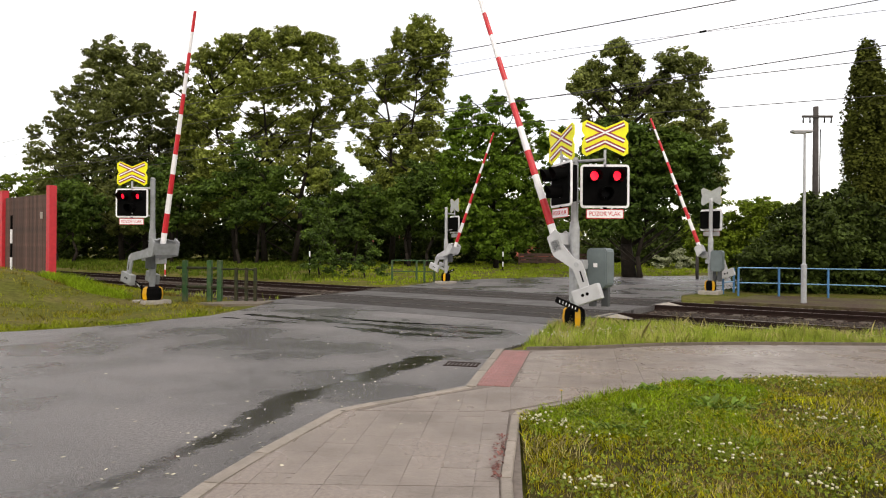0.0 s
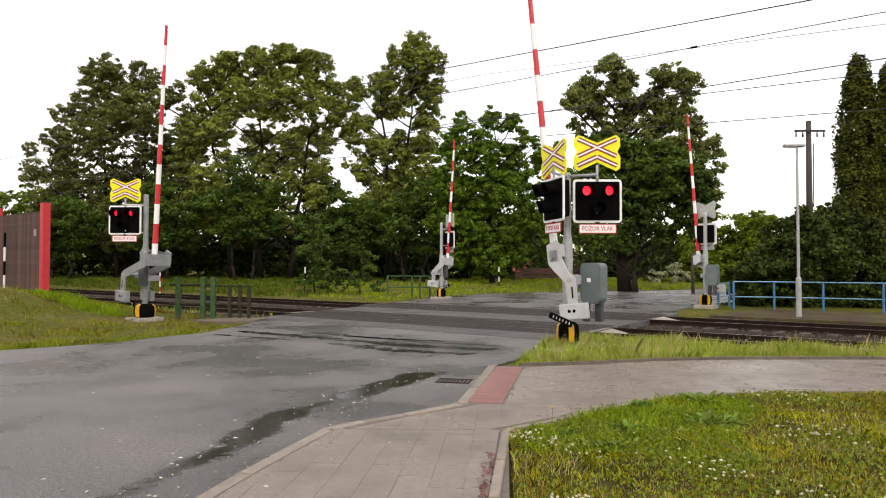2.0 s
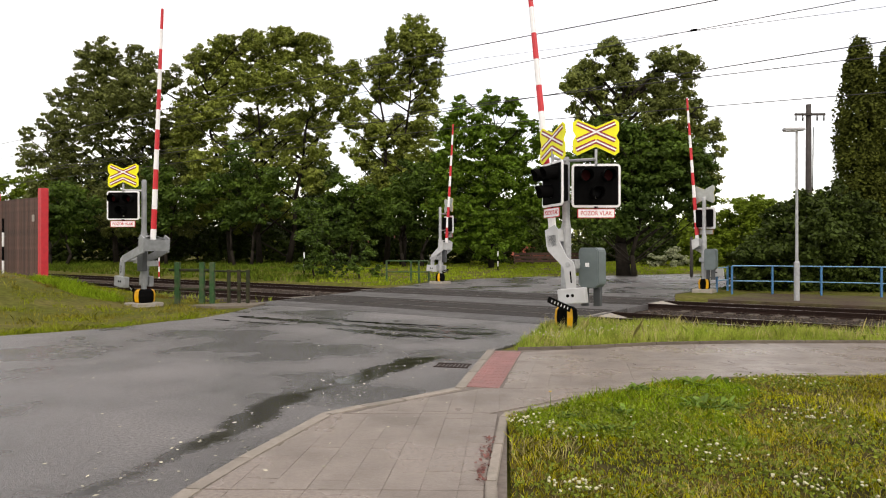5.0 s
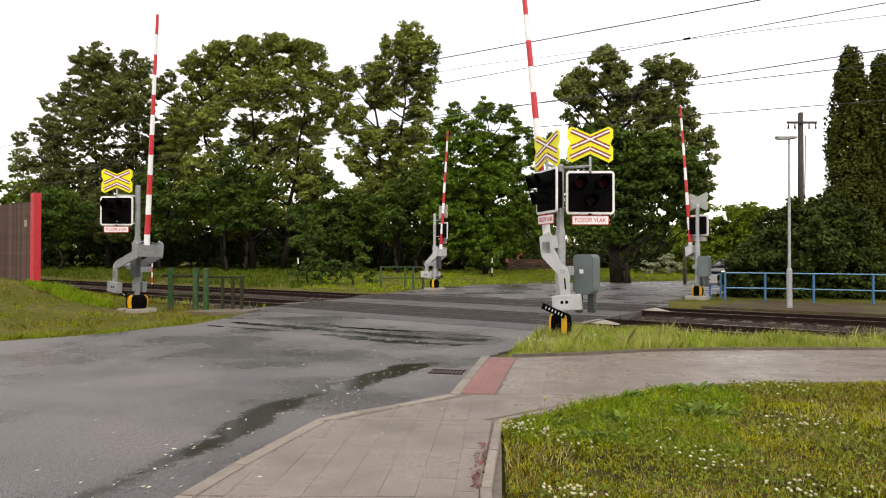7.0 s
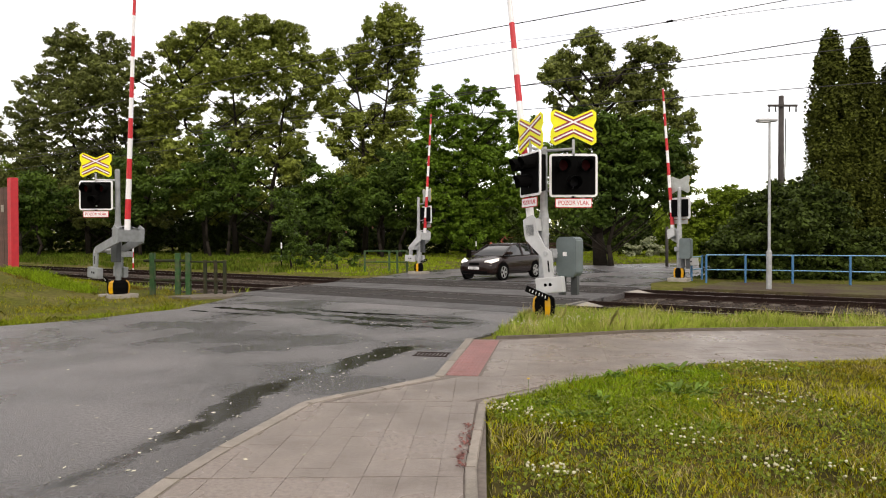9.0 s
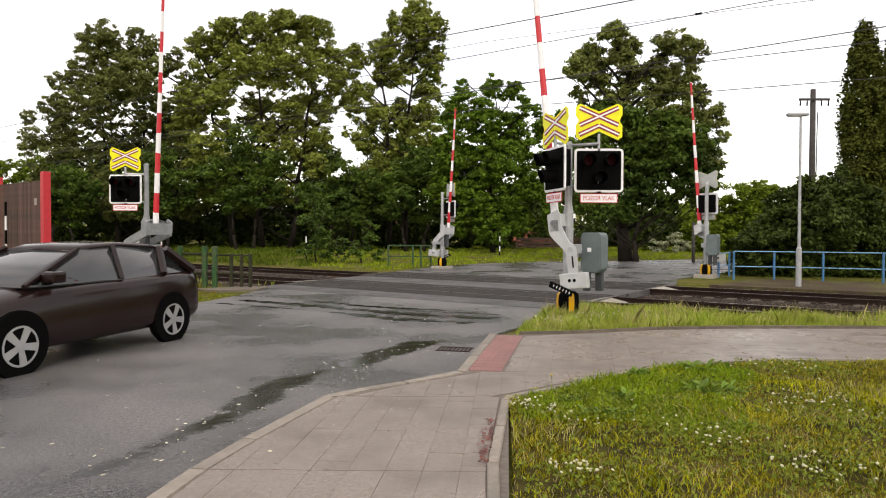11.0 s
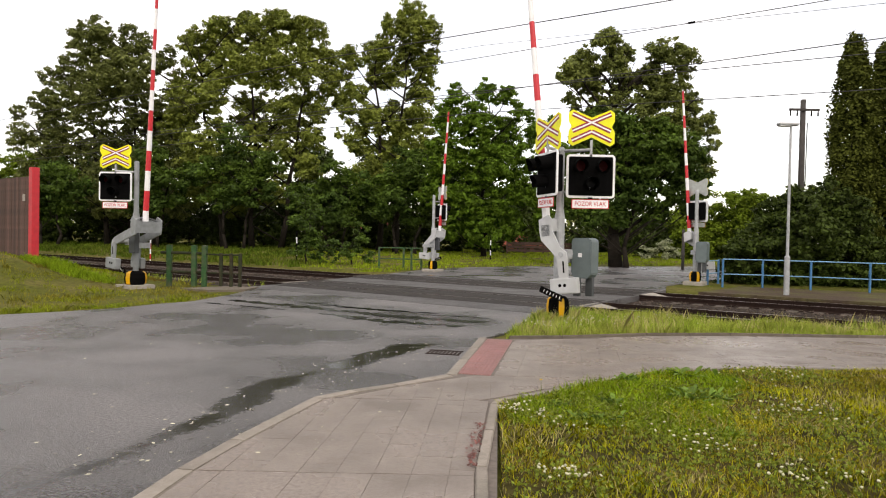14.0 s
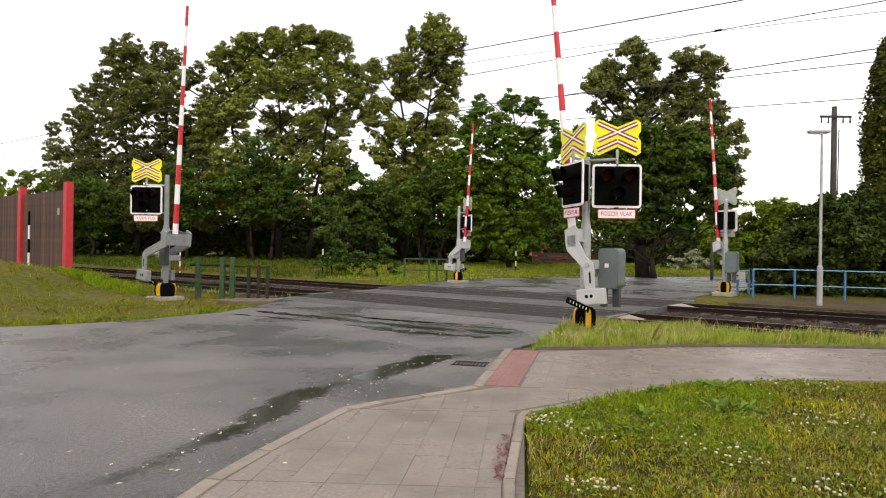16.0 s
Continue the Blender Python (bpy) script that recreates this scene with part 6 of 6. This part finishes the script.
    box(bm, (1.98, -0.6, 0.27), (2.15, 0.6, 0.37), 0.03)
    box(bm, (2.04, -0.22, 0.60), (2.15, 0.22, 0.70), 0.03)
    part("grille", bm, M_BLACK, t)
    bm = bmesh.new()
    box(bm, (2.13, -0.25, 0.435), (2.165, 0.25, 0.535), 0.005)
    plate_ob = part("front_plate", bm, M_WHITE, t, "white plate with dark bars")
    bm = bmesh.new()
    for k in range(7):
        box(bm, (2.164, -0.19 + 0.058 * k, 0.46), (2.167, -0.155 + 0.058 * k, 0.51))
    part("plate_bars", bm, M_MOTOR, plate_ob)
    wheels = []
    for ax in (1.32, -1.27):
        for sgn in (1, -1):
            at = (ax, 0.80 * sgn, 0.315)
            w = part("wheel", bmesh.new(), M_TYRE, t, at=pose(*at))
            bm = bmesh.new()
            tube(bm, (0, -0.10, 0), (0, 0.10, 0), 0.29, 0.29, 24)
            tube(bm, (0, -0.085, 0), (0, 0.085, 0), 0.315, 0.315, 24)
            part("tyre", bm, M_TYRE, w)
            bm = bmesh.new()
            o = 0.112 * sgn
            tube(bm, (0, o * 0.9, 0), (0, o, 0), 0.06, 0.05, 12)
            for k in range(5):
                a = 2 * math.pi * k / 5
                c, s2 = math.cos(a), math.sin(a)
                plate(bm, [(0.04 * c - 0.035 * s2, 0.04 * s2 + 0.035 * c), (0.04 * c + 0.035 * s2, 0.04 * s2 - 0.035 * c), (0.225 * c + 0.05 * s2, 0.225 * s2 - 0.05 * c),
                           (0.225 * c - 0.05 * s2, 0.225 * s2 + 0.05 * c)], o * 0.93, o)
            for k in range(20):
                a, b = 2 * math.pi * k / 20, 2 * math.pi * (k + 1) / 20
                plate(bm, [(0.21 * math.cos(a), 0.21 * math.sin(a)), (0.235 * math.cos(a), 0.235 * math.sin(a)), (0.235 * math.cos(b), 0.235 * math.sin(b)), (0.21 * math.cos(b), 0.21 * math.sin(b))],
                      o * 0.9, o * 1.01)
            part("rim", bm, M_RIM, w, "silver five-spoke alloy rim")
            wheels.append((w, at))
    return t, wheels


CAR, WHEELS = car()

# centre of the car on the ground, second by second
DRIVE = [(0.0, 62, 72), (5.0, 34.5, 54.5), (6.0, 25.8, 48.2), (6.5, 21.6, 44.9), (7.0, 17.5, 41.3), (7.5, 13.5, 37.4), (8.0, 9.3, 33.6), (8.5, 5.9, 30.6), (9.0, 3.0, 28.0), (9.3, 1.45, 25.1),
         (9.5, 0.55, 23.1), (9.7, -0.4, 21.1), (10.2, -2.7, 16.3), (10.7, -4.6, 11.6), (11.2, -5.9, 7.0), (11.7, -6.8, 1.6), (12.2, -7.3, -4.0), (16.0, -9.5, -52.0)]


def along_drive(t):
    """Smooth place on the drive at t, by cubic steps between the listed places."""
    i = max(k for k in range(len(DRIVE) - 1) if DRIVE[k][0] <= t or k == 0)
    def slope(k):
        a, b = DRIVE[max(k - 1, 0)], DRIVE[min(k + 1, len(DRIVE) - 1)]
        return (Vector(b[1:]) - Vector(a[1:])) / (b[0] - a[0])
    (t0, *p0), (t1, *p1) = DRIVE[i], DRIVE[i + 1]
    h = t1 - t0
    f = (t - t0) / h
    p0, p1, m0, m1 = Vector(p0), Vector(p1), slope(i) * h, slope(i + 1) * h
    return (2 * f**3 - 3 * f**2 + 1) * p0 + (f**3 - 2 * f**2 + f) * m0 + (3 * f**2 - 2 * f**3) * p1 + (f**3 - f**2) * m1


def motions():
    # booms rise the last few degrees in the first second
    for (b, arm, at), lean, extra, steps in (
            (NR, 6.0, 13.5, ((0.0, 1.0), (0.3, 0.5), (0.5, 0.2), (0.7, 0.03), (0.9, 0.0), (16.0, 0.0))),
            (NL, -4.0, -9.0, ((0.0, 1.0), (0.3, 0.5), (0.5, 0.08), (0.7, 0.0), (16.0, 0.0))),
            (FR, 4.0, 16.5, ((0.0, 1.0), (0.3, 0.65), (0.5, 0.3), (0.7, 0.05), (0.9, 0.0), (16.0, 0.0))),
            (FM, -4.0, -18.0, ((0.0, 1.0), (0.3, 0.8), (0.5, 0.62), (0.7, 0.45), (1.0, 0.2), (1.3, 0.0), (16.0, 0.0)))):
        walk(arm, [(t, pose(*at, 0, abs(lean) + abs(extra) * f, 0)) for t, f in steps])
    # added lens flaps: up under the hood while the lamp shows, before the lit lens to make it look dark
    for blade, key, at in FLASHERS:
        shut = [(0.62, 0.93), (1.62, 1.93), (2.62, 2.93), (3.60, 16.0)] if key == "l" else [(0.14, 0.43), (1.12, 1.43), (2.12, 2.43), (3.12, 16.0)]
        rows = [(0.0, 86.0)]
        for a, b2 in shut:
            rows += [(a - 0.07, 86.0), (a, 0.0), (b2, 0.0)] + ([(b2 + 0.07, 86.0)] if b2 < 16 else [])
        walk(blade, [(t, pose(*at, -a, 0, 0)) for t, a in rows])
    # the car drives up the far street, over the crossing and out of the picture
    rows, spin, roll, prev = [], [], 0.0, None
    for i in range(0, 481):
        t = i / 30
        p = along_drive(t)
        d = along_drive(min(t + 0.05, 16.0)) - along_drive(max(t - 0.05, 0.0))
        if prev is not None:
            roll += math.degrees((p - prev).length / 0.315)
        prev = p
        if i % 3 == 0:
            rows.append((t, pose(p.x, p.y, 0.012, 0, 0, math.degrees(math.atan2(d.y, d.x)))))
        spin.append((t, roll))
    walk(CAR, rows)
    for w, at in WHEELS:
        walk(w, [(t, pose(*at, 0, a, 0)) for t, a in spin])


motions()
